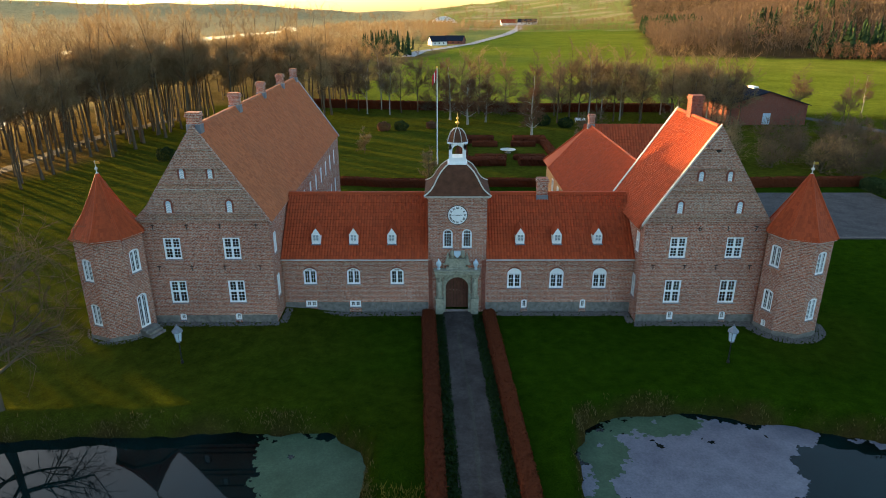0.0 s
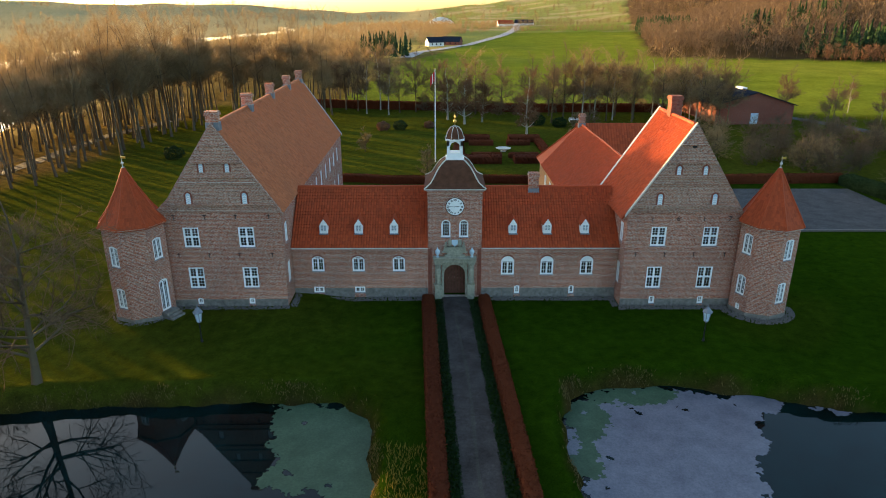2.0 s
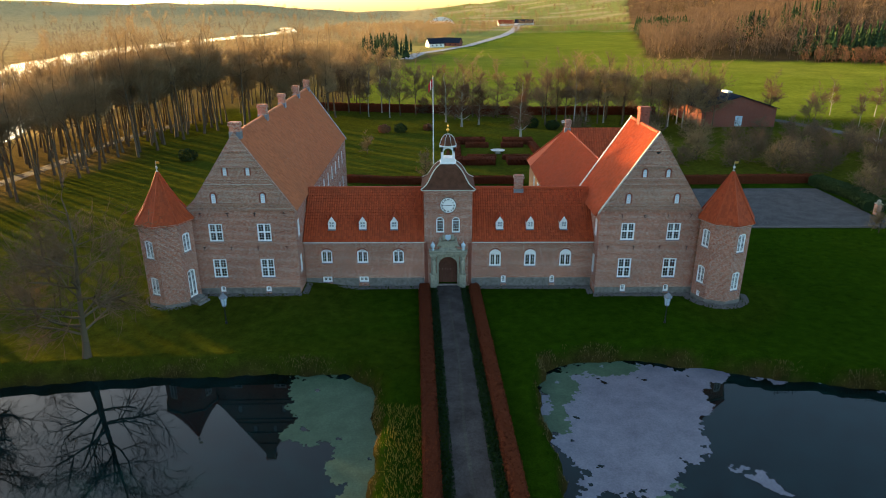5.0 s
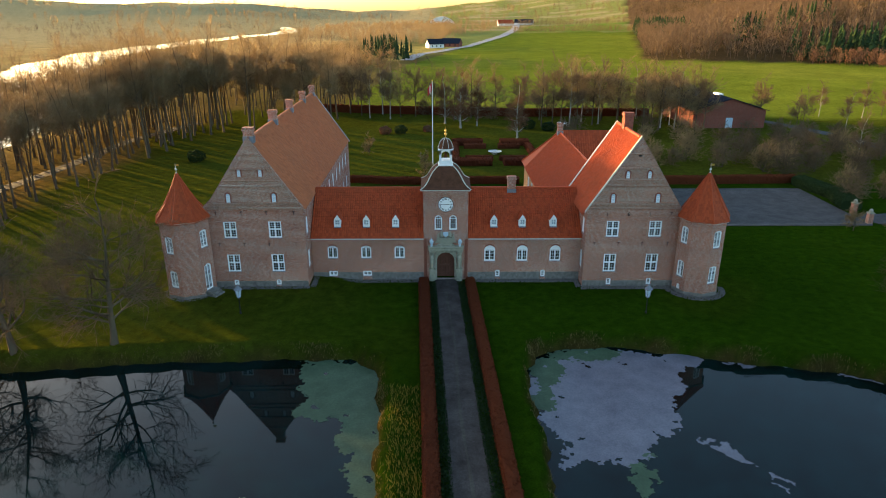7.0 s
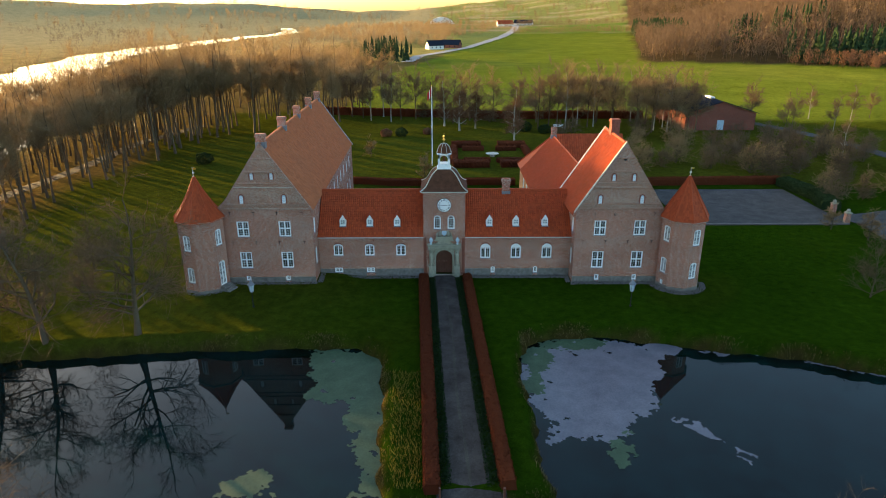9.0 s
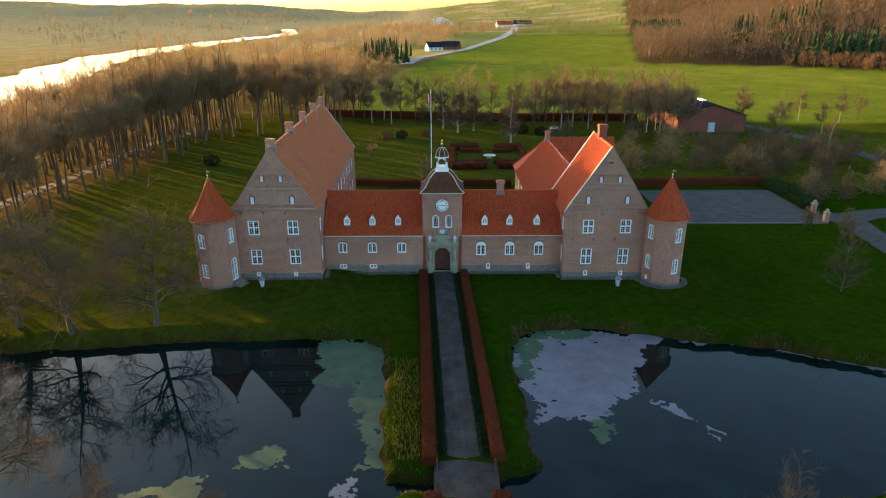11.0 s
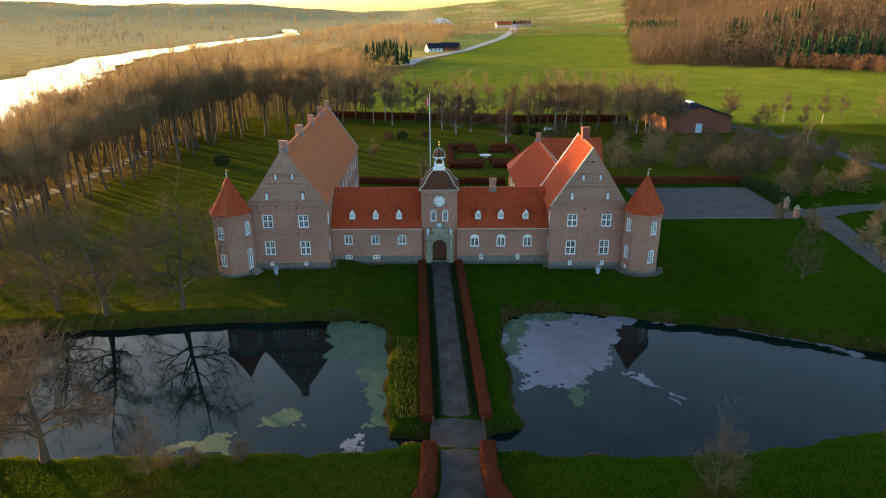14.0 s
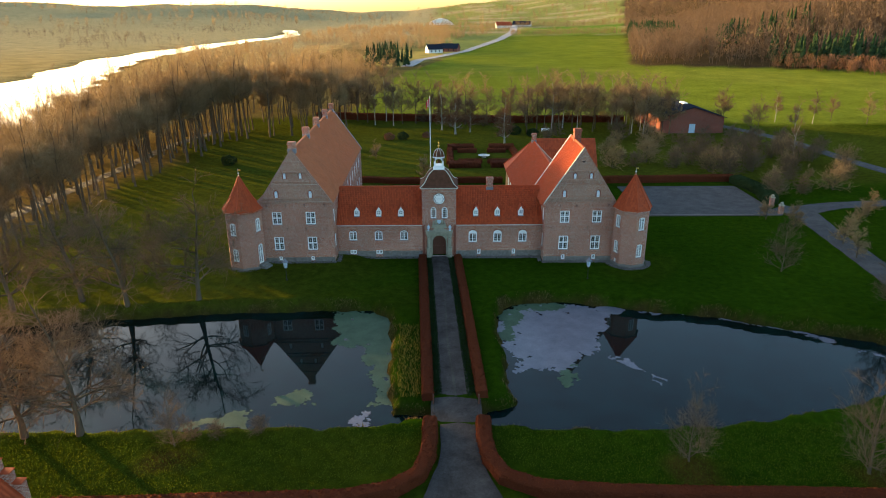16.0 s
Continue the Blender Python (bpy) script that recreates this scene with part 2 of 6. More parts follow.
# ---- mesh helpers ----
class MB:
    """Gathers vertices and faces for one mesh."""
    def __init__(self):
        self.v, self.f = [], []

    def poly(self, pts):
        i = len(self.v)
        self.v += [tuple(p) for p in pts]
        self.f.append(tuple(range(i, i + len(pts))))
        return self

    def box(self, x0, x1, y0, y1, z0, z1):
        i = len(self.v)
        self.v += [(x, y, z) for z in (z0, z1) for x, y in ((x0, y0), (x1, y0), (x1, y1), (x0, y1))]
        self.f += [tuple(i + k for k in q) for q in ((3, 2, 1, 0), (4, 5, 6, 7), (0, 1, 5, 4), (1, 2, 6, 5), (2, 3, 7, 6), (3, 0, 4, 7))]
        return self

    def prism(self, pts, axis, a, b):
        """A polygon of (u, w) pushed along an axis from a to b. axis y: (x, z); x: (y, z); z: (x, y)."""
        def at(p, d):
            return (p[0], d, p[1]) if axis == "y" else (d, p[0], p[1]) if axis == "x" else (p[0], p[1], d)
        i, n = len(self.v), len(pts)
        self.v += [at(p, a) for p in pts] + [at(p, b) for p in pts]
        self.f.append(tuple(range(i, i + n)))
        self.f.append(tuple(range(i + 2 * n - 1, i + n - 1, -1)))
        self.f += [(i + k, i + n + k, i + n + (k + 1) % n, i + (k + 1) % n) for k in range(n)]
        return self

    def lathe(self, profile, n, cx, cy, turn=0.0, smooth=None):
        """profile: (radius, z) from below upwards."""
        i = len(self.v)
        for r, z in profile:
            for k in range(n):
                a = turn + 2 * math.pi * k / n
                self.v.append((cx + r * math.cos(a), cy + r * math.sin(a), z))
        for j in range(len(profile) - 1):
            for k in range(n):
                self.f.append((i + j * n + k, i + j * n + (k + 1) % n, i + (j + 1) * n + (k + 1) % n, i + (j + 1) * n + k))
        self.f.append(tuple(i + k for k in reversed(range(n))))
        top = i + (len(profile) - 1) * n
        self.f.append(tuple(top + k for k in range(n)))
        return self

    def tube(self, p, q, r0, r1, n=4):
        p, q = Vector(p), Vector(q)
        d = (q - p).normalized()
        u = d.orthogonal().normalized()
        w = d.cross(u)
        i = len(self.v)
        for c, r in ((p, r0), (q, r1)):
            for k in range(n):
                a = 2 * math.pi * k / n
                self.v.append(tuple(c + u * (r * math.cos(a)) + w * (r * math.sin(a))))
        self.f += [(i + k, i + (k + 1) % n, i + n + (k + 1) % n, i + n + k) for k in range(n)]
        return self

    def mesh(self, name, mat, smooth=False):
        me = bpy.data.meshes.new(name)
        me.from_pydata(self.v, [], self.f)
        me.materials.append(M[mat])
        if smooth:
            me.shade_smooth()
        me.update()
        return me


BASE = {}


def thing(name, loc, label, category, group="", kind=""):
    """An empty at the base of a thing; its parts hang from it."""
    e = new(name)
    e.empty_display_size = 0.3
    e.matrix_basis = Matrix.Translation(loc)
    BASE[e.name] = Matrix.Translation(loc)
    return tagged(e, label, category, group, kind)


def part(name, mb, mat, parent, label="", at=None, bevel=0.0, smooth=False, kind=""):
    """One mesh under a thing, given in world metres, or in its own with the pose at."""
    me = mb if isinstance(mb, bpy.types.Mesh) else mb.mesh(name, mat, smooth)
    ob = new(name, me)
    ob.parent = parent
    if parent.name in BASE:
        ob.matrix_parent_inverse = BASE[parent.name].inverted()
    if at is not None:
        ob.matrix_basis = at
    if bevel:
        m = ob.modifiers.new("edge", "BEVEL")
        m.width, m.segments, m.limit_method = bevel, 2, "ANGLE"
    return tagged(ob, label, kind=kind)


def sub(name, me, parent, label=""):
    ob = new(name, me)
    ob.parent = parent
    return tagged(ob, label)


def single(name, mb, mat, label, category, kind="", group="", smooth=False, bevel=0.0):
    ob = new(name, mb if isinstance(mb, bpy.types.Mesh) else mb.mesh(name, mat, smooth))
    if bevel:
        m = ob.modifiers.new("edge", "BEVEL")
        m.width, m.segments, m.limit_method = bevel, 2, "ANGLE"
    return tagged(ob, label, category, group, kind)


def arc(x0, x1, z, rise, n=8):
    """Points of a flat arch from (x0, z) over to (x1, z)."""
    w = (x1 - x0) / 2
    r = (w * w + rise * rise) / (2 * rise)
    a = math.asin(min(1, w / r))
    if rise > w:
        a = math.pi - a
    cx, cz = (x0 + x1) / 2, z + rise - r
    return [(cx + r * math.sin(-a + 2 * a * k / n), cz + r * math.cos(-a + 2 * a * k / n)) for k in range(n + 1)]


def holed_wall(width, height, thick, holes):
    """A wall in its own metres: x along it, z up, its face at y 0, its back at y thick. holes: (x0, x1, z0, z1, rise of the arch)."""
    mb = MB()
    xs = sorted({0, width, *(v for h in holes for v in h[:2])})
    zs = sorted({0, height, *(v for h in holes for v in h[2:4])})
    for a, b in zip(xs, xs[1:]):
        for c, d in zip(zs, zs[1:]):
            mx, mz = (a + b) / 2, (c + d) / 2
            if any(h[0] < mx < h[1] and h[2] < mz < h[3] for h in holes):
                continue
            mb.poly([(a, 0, c), (b, 0, c), (b, 0, d), (a, 0, d)])
            mb.poly([(b, thick, c), (a, thick, c), (a, thick, d), (b, thick, d)])
    for x0, x1, z0, z1, rise in holes:
        mb.poly([(x0, 0, z0), (x0, thick, z0), (x1, thick, z0), (x1, 0, z0)])
        top = z1 - rise
        mb.poly([(x0, 0, z0), (x0, 0, top), (x0, thick, top), (x0, thick, z0)])
        mb.poly([(x1, 0, z0), (x1, thick, z0), (x1, thick, top), (x1, 0, top)])
        pts = arc(x0, x1, top, rise) if rise > 0 else [(x0, z1), (x1, z1)]
        for (xa, za), (xb, zb) in zip(pts, pts[1:]):
            mb.poly([(xa, 0, za), (xb, 0, zb), (xb, thick, zb), (xa, thick, za)])
            if rise > 0:
                mb.poly([(xa, 0, za), (xb, 0, zb), (xb, 0, z1), (xa, 0, z1)])
                mb.poly([(xb, thick, zb), (xa, thick, za), (xa, thick, z1), (xb, thick, z1)])
    mb.poly([(0, 0, 0), (0, 0, height), (0, thick, height), (0, thick, 0)])
    mb.poly([(width, 0, 0), (width, thick, 0), (width, thick, height), (width, 0, height)])
    mb.poly([(0, 0, height), (width, 0, height), (width, thick, height), (0, thick, height)])
    return mb


WINDOWS = {}


def window(parent, at, w, h, cols, rows, rise=0.0, cross=True, blank=0.0):
    """A white window, its lower middle at the pose at, facing its own -y. cross: two by two sashes with a mullion and a transom.
    blank: height of the boarded arch head."""
    key = (round(w, 2), round(h, 2), cols, rows, rise, cross, blank)
    if key not in WINDOWS:
        fr, bars, sill, head = MB(), MB(), MB(), MB()
        hw, t = w / 2, 0.11
        top = h - rise
        fr.box(-hw, -hw + t, -0.03, 0.10, 0, top), fr.box(hw - t, hw, -0.03, 0.10, 0, top), fr.box(-hw + t, hw - t, -0.03, 0.10, 0, t)
        glass_top = h - t
        if rise > 0:
            outer, inner = arc(-hw, hw, top, rise), arc(-hw + t, hw - t, top - 0.02, max(0.05, rise - t + 0.02))
            for (a, b), (c, d) in zip(zip(outer, outer[1:]), zip(inner, inner[1:])):
                fr.prism([a, b, d, c], "y", -0.03, 0.10)
            glass_top = top + 0.0
            if blank:
                glass_top = top - blank
                head.prism([(-hw + t, glass_top + 0.06), *[(x, z) for x, z in inner], (hw - t, glass_top + 0.06)], "y", 0.0, 0.06)
        else:
            fr.box(-hw + t, hw - t, -0.03, 0.10, h - t, h)
        z0, z1 = t, glass_top
        if cross:
            fr.box(-0.055, 0.055, -0.035, 0.095, t, glass_top)
            zm = z0 + (z1 - z0) * 0.52
            fr.box(-hw + t, -0.055, -0.035, 0.095, zm - 0.055, zm + 0.055), fr.box(0.055, hw - t, -0.035, 0.095, zm - 0.055, zm + 0.055)
            cells = [(-hw + t, -0.055, z0, zm - 0.055), (0.055, hw - t, z0, zm - 0.055), (-hw + t, -0.055, zm + 0.055, z1), (0.055, hw - t, zm + 0.055, z1)]
        elif cols >= 4:
            fr.box(-0.05, 0.05, -0.035, 0.095, t, glass_top)
            cells = [(-hw + t, -0.05, z0, z1), (0.05, hw - t, z0, z1)]
        else:
            cells = [(-hw + t, hw - t, z0, z1)]
        if rise > 0 and not blank and rise > 0.2:
            cells.append((-hw + t, hw - t, z1, h - t))
        panes = []
        for a, b, c, d in cells:
            s = 0.035
            bars.box(a, a + s, 0.0, 0.05, c, d), bars.box(b - s, b, 0.0, 0.05, c, d), bars.box(a + s, b - s, 0.0, 0.05, c, c + s), bars.box(a + s, b - s, 0.0, 0.05, d - s, d)
            nx = max(1, cols // 2) if len(cells) > 1 and b - a < w * 0.6 else cols
            nz = max(1, rows // 2) if cross else rows
            if rise > 0 and c >= z1 - 1e-6:
                nz = 1
            for k in range(1, nx):
                x = a + (b - a) * k / nx
                bars.box(x - 0.014, x + 0.014, 0.01, 0.04, c + s, d - s)
            for k in range(1, nz):
                z = c + (d - c) * k / nz
                bars.box(a + s, b - s, 0.012, 0.038, z - 0.014, z + 0.014)
            panes.append(MB().box(a + s, b - s, 0.022, 0.03, c + s, d - s).mesh("pane", "glass"))
        sill.box(-hw - 0.06, hw + 0.06, -0.10, 0.10, -0.07, -0.003)
        WINDOWS[key] = (fr.mesh("window", "white"), bars.mesh("glazing_grid", "white"), sill.mesh("sill", "lead"), panes, head.mesh("boarded_head", "white") if head.v else None)
    fr, bars, sill, panes, head = WINDOWS[key]
    ob = part("window", fr, "white", parent, at=at)
    sub("glazing_grid", bars, ob), sub("sill", sill, ob)
    for p in panes:
        sub("pane", p, ob).visible_shadow = False
    if head:
        sub("boarded_head", head, ob)
    return ob


def shutter(parent, at, w=0.42, h=0.95):
    """A small arched gable hatch with slanting blue and white stripes, in a brick surround."""
    if "shutter" not in WINDOWS or (w, h) not in WINDOWS["shutter"]:
        ring, leaf, st = MB(), MB(), MB()
        hw = w / 2
        o, i = arc(-hw - 0.14, hw + 0.14, h - hw, hw + 0.14), arc(-hw, hw, h - hw, hw)
        o, i = [(-hw - 0.14, 0), *o, (hw + 0.14, 0)], [(-hw, 0), *i, (hw, 0)]
        for (a, b), (c, d) in zip(zip(o, o[1:]), zip(i, i[1:])):
            ring.prism([a, b, d, c], "y", -0.07, -0.002)
        leaf.prism([(-hw, 0), *arc(-hw, hw, h - hw, hw), (hw, 0)], "y", -0.03, -0.004)
        k = 0.0
        while k < h - 0.3:
            st.prism([(-hw, k), (0, k + 0.12), (0, k + 0.21), (-hw, k + 0.09)], "y", -0.036, -0.031)
            st.prism([(0, k + 0.12), (hw, k), (hw, k + 0.09), (0, k + 0.21)], "y", -0.036, -0.031)
            k += 0.19
        WINDOWS.setdefault("shutter", {})[(w, h)] = (ring.mesh("hatch", "brick_barn"), leaf.mesh("hatch_board", "blue"), st.mesh("stripe_paint", "white"))
    ring, leaf, st = WINDOWS["shutter"][(w, h)]
    ob = part("hatch", ring, "brick", parent, at=at)
    sub("hatch_board", leaf, ob, "pale blue striped board"), sub("stripe_paint", st, ob)


def pantiles(corner, across, down, cols, rows, wave=0.06, lap=0.045, clip=None):
    """Rows of wavy clay tiles from the top edge's corner, across and down by vectors of one tile. clip(u, v) drops tiles."""
    c, a, d = np.array(corner), np.array(across), np.array(down)
    nrm = np.cross(a, d)
    nrm = nrm / np.linalg.norm(nrm)
    if nrm[2] < 0:
        nrm = -nrm
    us = np.array([0.0, 0.25, 0.5, 0.75, 1.0])
    hs = np.array([0.0, 0.9, 0.75, 0.1, 0.0]) * wave
    v, f = [], []
    for j in range(rows):
        for i in range(cols):
            if clip and not clip((i + 0.5) / cols, (j + 0.5) / rows):
                continue
            b = len(v)
            for w, up in ((0.0, 0.0), (1.06, lap)):
                for u, h in zip(us, hs):
                    v.append(c + a * (i + u) + d * (j + w) + nrm * (h + up))
            for u in us:
                v.append(c + a * (i + u) + d * (j + 1.06) + nrm * -0.02)
            f += [(b + k, b + k + 1, b + 5 + k + 1, b + 5 + k) for k in range(4)]
            f += [(b + 5 + k, b + 6 + k, b + 11 + k, b + 10 + k) for k in range(4)]
    mb = MB()
    mb.v, mb.f = [tuple(p) for p in v], f
    return mb


def slope(parent, a, b, c, d, mat, tw=0.25, tl=0.36, clip=None, name="roof_slope"):
    """A roof slope with its deck and tiles: a, b the ridge's ends, c, d the eave's ends below a and b."""
    a, b, c, d = map(Vector, (a, b, c, d))
    cols, rows = max(1, round((b - a).length / tw)), max(1, round((c - a).length / tl))
    n = (b - a).cross(c - a).normalized()
    n = n if n.z > 0 else -n
    deck = MB()
    lo = n * -0.14
    up = n * -0.03
    pts = [a, b, d, c]
    i = 0
    deck.v = [tuple(p + up) for p in pts] + [tuple(p + lo) for p in pts]
    deck.f = [(0, 1, 2, 3), (7, 6, 5, 4), (0, 4, 5, 1), (1, 5, 6, 2), (2, 6, 7, 3), (3, 7, 4, 0)]
    ob = None
    if clip is None:
        ob = part(name, deck, mat, parent)
    t = part("roof_tiles", pantiles(a, (b - a) / cols, (c - a) / rows, cols, rows, clip=clip), mat, parent, kind="stuff")
    return t


def chimney(parent, cx, cy, z0, z1, w=0.75, d=0.75, mat="brick"):
    m = MB()
    m.box(cx - w / 2, cx + w / 2, cy - d / 2, cy + d / 2, z0, z1 - 0.35)
    ob = part("chimney", m, mat, parent, bevel=0.015)
    cap = MB().box(cx - w / 2 - 0.09, cx + w / 2 + 0.09, cy - d / 2 - 0.09, cy + d / 2 + 0.09, z1 - 0.35, z1 - 0.18)
    cap.box(cx - w / 2 - 0.03, cx + w / 2 + 0.03, cy - d / 2 - 0.03, cy + d / 2 + 0.03, z1 - 0.18, z1)
    sub("chimney_cap", cap.mesh("chimney_cap", mat), ob)
    sub("flashing", MB().box(cx - w / 2 - 0.05, cx + w / 2 + 0.05, cy - d / 2 - 0.05, cy + d / 2 + 0.05, z0 + 0.05, z0 + 0.75).mesh("flashing", "lead"), ob, "grey lead flashing")
    return ob


def smooth01(x):
    x = np.clip(x, 0, 1)
    return x * x * (3 - 2 * x)


def vnoise(x, y, s, seed=0.0):
    """Cheap smooth noise in -1..1 for arrays."""
    x, y = x / s + seed * 7.13, y / s - seed * 3.7
    return (np.sin(x * 1.7 + 1.3 * np.sin(y * 1.1 + seed)) + np.sin(y * 2.1 + 1.7 * np.sin(x * 0.9 + 2.0)) + np.sin((x + y) * 1.3 + 0.7 * np.sin((x - y) * 2.3))) / 3

# ---- land: one sheet to the horizon, with the two moat ponds and the river sunk into it ----
POND_L = [(-64, -21), (-41, -18.2), (-34, -17.5), (-26.5, -16.5), (-20, -16.3), (-12, -15.9), (-9, -16.1), (-6.4, -18), (-5.5, -23.6), (-5.2, -30), (-4.9, -36), (-4.2, -38.9),
          (2, -39.2), (2, -41), (-2.1, -41), (-6.4, -42.0), (-20, -42.2), (-37, -42.5), (-64, -43)]
POND_R = [(2, -39.2), (7.4, -37.9), (6.9, -34.6), (7.4, -30), (7, -23.8), (7.2, -18), (8.2, -15.5), (10.5, -14.1), (15.3, -13.8), (19, -14.3), (25.7, -16.5), (35, -18.5), (42.5, -22), (50.5, -25),
          (52.5, -28), (47, -35.5), (40, -38.9), (34, -40.2), (28, -41.8), (20, -42.7), (9.2, -42.5), (2, -41)]
RIVER = [(-120, 40), (-150, 120), (-172, 165), (-190, 205), (-207, 250), (-232, 330), (-262, 460), (-262, 600), (-250, 800), (-235, 960), (-300, 1250)]
RIVER_W = [30, 34, 32, 26, 24, 22, 20, 18, 16, 14, 10]
WATER = -1.4


def poly_dist(x, y, pts):
    """Distance to a closed outline, minus inside."""
    best = np.full(x.shape, 1e9)
    inside = np.zeros(x.shape, bool)
    for (ax, ay), (bx, by) in zip(pts, pts[1:] + pts[:1]):
        dx, dy = bx - ax, by - ay
        t = np.clip(((x - ax) * dx + (y - ay) * dy) / (dx * dx + dy * dy), 0, 1)
        best = np.minimum(best, np.hypot(x - ax - t * dx, y - ay - t * dy))
        if ay != by:
            hit = ((ay > y) != (by > y)) & (x < (bx - ax) * (y - ay) / (by - ay) + ax)
            inside ^= hit
    return np.where(inside, -best, best)


def line_dist(x, y, pts, widths=None):
    best = np.full(x.shape, 1e9)
    for k, ((ax, ay), (bx, by)) in enumerate(zip(pts, pts[1:])):
        dx, dy = bx - ax, by - ay
        t = np.clip(((x - ax) * dx + (y - ay) * dy) / (dx * dx + dy * dy), 0, 1)
        w = 0 if widths is None else widths[k] * (1 - t) + widths[k + 1] * t
        best = np.minimum(best, np.hypot(x - ax - t * dx, y - ay - t * dy) - w)
    return best


def forest_depth(x, y):
    """How far inside the hill forest's edges a place lies."""
    return np.minimum(0.51 * (x - 123) + 0.86 * (y - 334), (x - 123 - 0.26 * (y - 334)) * 0.97)


def height(x, y):
    x, y = np.asarray(x, float), np.asarray(y, float)
    z = 0.5 * smooth01((-x - 9) / 6) * smooth01((y + 13) / 7) * smooth01((60 - y) / 30)
    z = z - 2.4 * smooth01((-x - 85) / 60) * smooth01((y + 40) / 60)
    fd = forest_depth(x, y)
    z = z + 80 * smooth01((fd + 10) / 420) + 0.02 * np.clip(x - 100, 0, 300) * smooth01((y - 60) / 120)
    r = np.hypot(x, y)
    far = smooth01((r - 1300) / 2200) * smooth01((y + 300) / 900)
    z = z + far * (60 + 26 * vnoise(x, y, 420, 1) + 12 * vnoise(x, y, 150, 2) - 46 * np.exp(-((np.arctan2(x, y) + 0.12) / 0.16) ** 2))
    z = z + 26 * smooth01((x - 250) / 400) * smooth01((y - 700) / 500)
    z = z + smooth01((r - 60) / 120) * 0.25 * vnoise(x, y, 23, 3) + 0.03 * vnoise(x, y, 3.1, 4)
    d = np.minimum(poly_dist(x, y, POND_L), poly_dist(x, y, POND_R)) + 0.35 * vnoise(x, y, 1.4, 5) + 0.2 * vnoise(x, y, 0.6, 6)
    z = z + 0.12 * np.exp(-((d - 1.0) / 0.6) ** 2) - (2.5 + 0.5 * (z > 0.2)) * smooth01((0.75 - d) / 1.6)
    rd = line_dist(x, y, RIVER, RIVER_W) + 2.5 * vnoise(x, y, 9, 7)
    z = z - 2.0 * smooth01((4 - rd) / 8)
    return z


def zheight(x, y):
    return float(height(np.array([float(x)]), np.array([float(y)]))[0])


def axis(lo, hi, step, far_lo, far_hi, growth):
    mid = list(np.arange(lo, hi + step / 2, step))
    out, s = [], step
    v = hi
    while v < far_hi:
        s = min(s * growth, 160)
        v += s
        out.append(v)
    pre, s, v = [], step, lo
    while v > far_lo:
        s = min(s * growth, 160)
        v -= s
        pre.append(v)
    return np.array(pre[::-1] + mid + out)


gx, gy = axis(-66, 54, 0.6, -3600, 3600, 1.06), axis(-56, 14, 0.6, -500, 4600, 1.045)
GX, GY = np.meshgrid(gx, gy)
GZ = height(GX, GY)
FIELD = [(-32, 132), (-22, 296), (93, 828), (243, 789), (121, 338), (240, 268), (420, 175), (420, 110), (112, 112), (66, 128)]
FIELD_B = [(100, 850), (240, 815), (330, 1150), (150, 1150)]
STUBBLE = [(-30, 330), (-12, 380), (20, 500), (-40, 520), (-75, 400)]
fd = poly_dist(GX, GY, FIELD) + 2 * vnoise(GX, GY, 12, 8)
zone = np.zeros(GX.shape + (3,))
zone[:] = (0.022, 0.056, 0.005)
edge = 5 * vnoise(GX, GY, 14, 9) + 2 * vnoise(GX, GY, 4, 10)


def lay(mask, c):
    global zone
    zone = zone * (1 - mask[..., None]) + np.array(c) * mask[..., None]


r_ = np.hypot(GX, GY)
# left and back lawn: golden low sunlight put into the grass colour
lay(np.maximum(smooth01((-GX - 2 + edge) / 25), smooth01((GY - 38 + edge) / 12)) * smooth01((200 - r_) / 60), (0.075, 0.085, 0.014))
lay(smooth01((-42 - GY + edge * 0.2) / 3) * smooth01((20 - GX) / 30), (0.045, 0.066, 0.008))
lay(smooth01((vnoise(GX, GY, 9, 21) - 0.25) / 0.4) * 0.45 * smooth01((60 - r_) / 20), (0.042, 0.060, 0.008))
lay(smooth01((GY - 128 + edge) / 14), (0.15, 0.115, 0.05))
lay(smooth01((-GX - 64 + edge) / 8) * smooth01((GY + 16 + edge) / 12), (0.17, 0.115, 0.05))
# reed straw, its colour raised to carry the golden haze
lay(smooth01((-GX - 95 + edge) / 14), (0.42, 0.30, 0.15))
# distance haze put into the colour: land turns pale beige further out
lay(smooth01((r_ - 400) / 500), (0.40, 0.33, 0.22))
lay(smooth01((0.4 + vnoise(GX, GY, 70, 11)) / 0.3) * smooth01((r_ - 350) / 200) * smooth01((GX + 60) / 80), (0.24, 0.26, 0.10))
lay(smooth01((2 - fd) / 4), (0.15, 0.19, 0.032))
lay(smooth01((2 - fd) / 4) * smooth01((vnoise(GX, GY, 45, 12) + 0.1) / 0.8) * 0.6, (0.20, 0.22, 0.045))
lay(smooth01((2 - poly_dist(GX, GY, FIELD_B)) / 6), (0.15, 0.25, 0.05))
lay(smooth01((2 - poly_dist(GX, GY, STUBBLE)) / 6), (0.42, 0.33, 0.13))
lay(smooth01((forest_depth(GX, GY) + 4) / 6), (0.075, 0.052, 0.034))
pd = np.minimum(poly_dist(GX, GY, POND_L), poly_dist(GX, GY, POND_R))
lay(smooth01((0.45 - pd + 0.45 * vnoise(GX, GY, 1.7, 13)) / 0.7), (0.07, 0.05, 0.02))
lay(smooth01((-0.1 - pd) / 0.8), (0.03, 0.025, 0.015))
lay(smooth01((3 - line_dist(GX, GY, RIVER, RIVER_W)) / 5), (0.16, 0.11, 0.05))
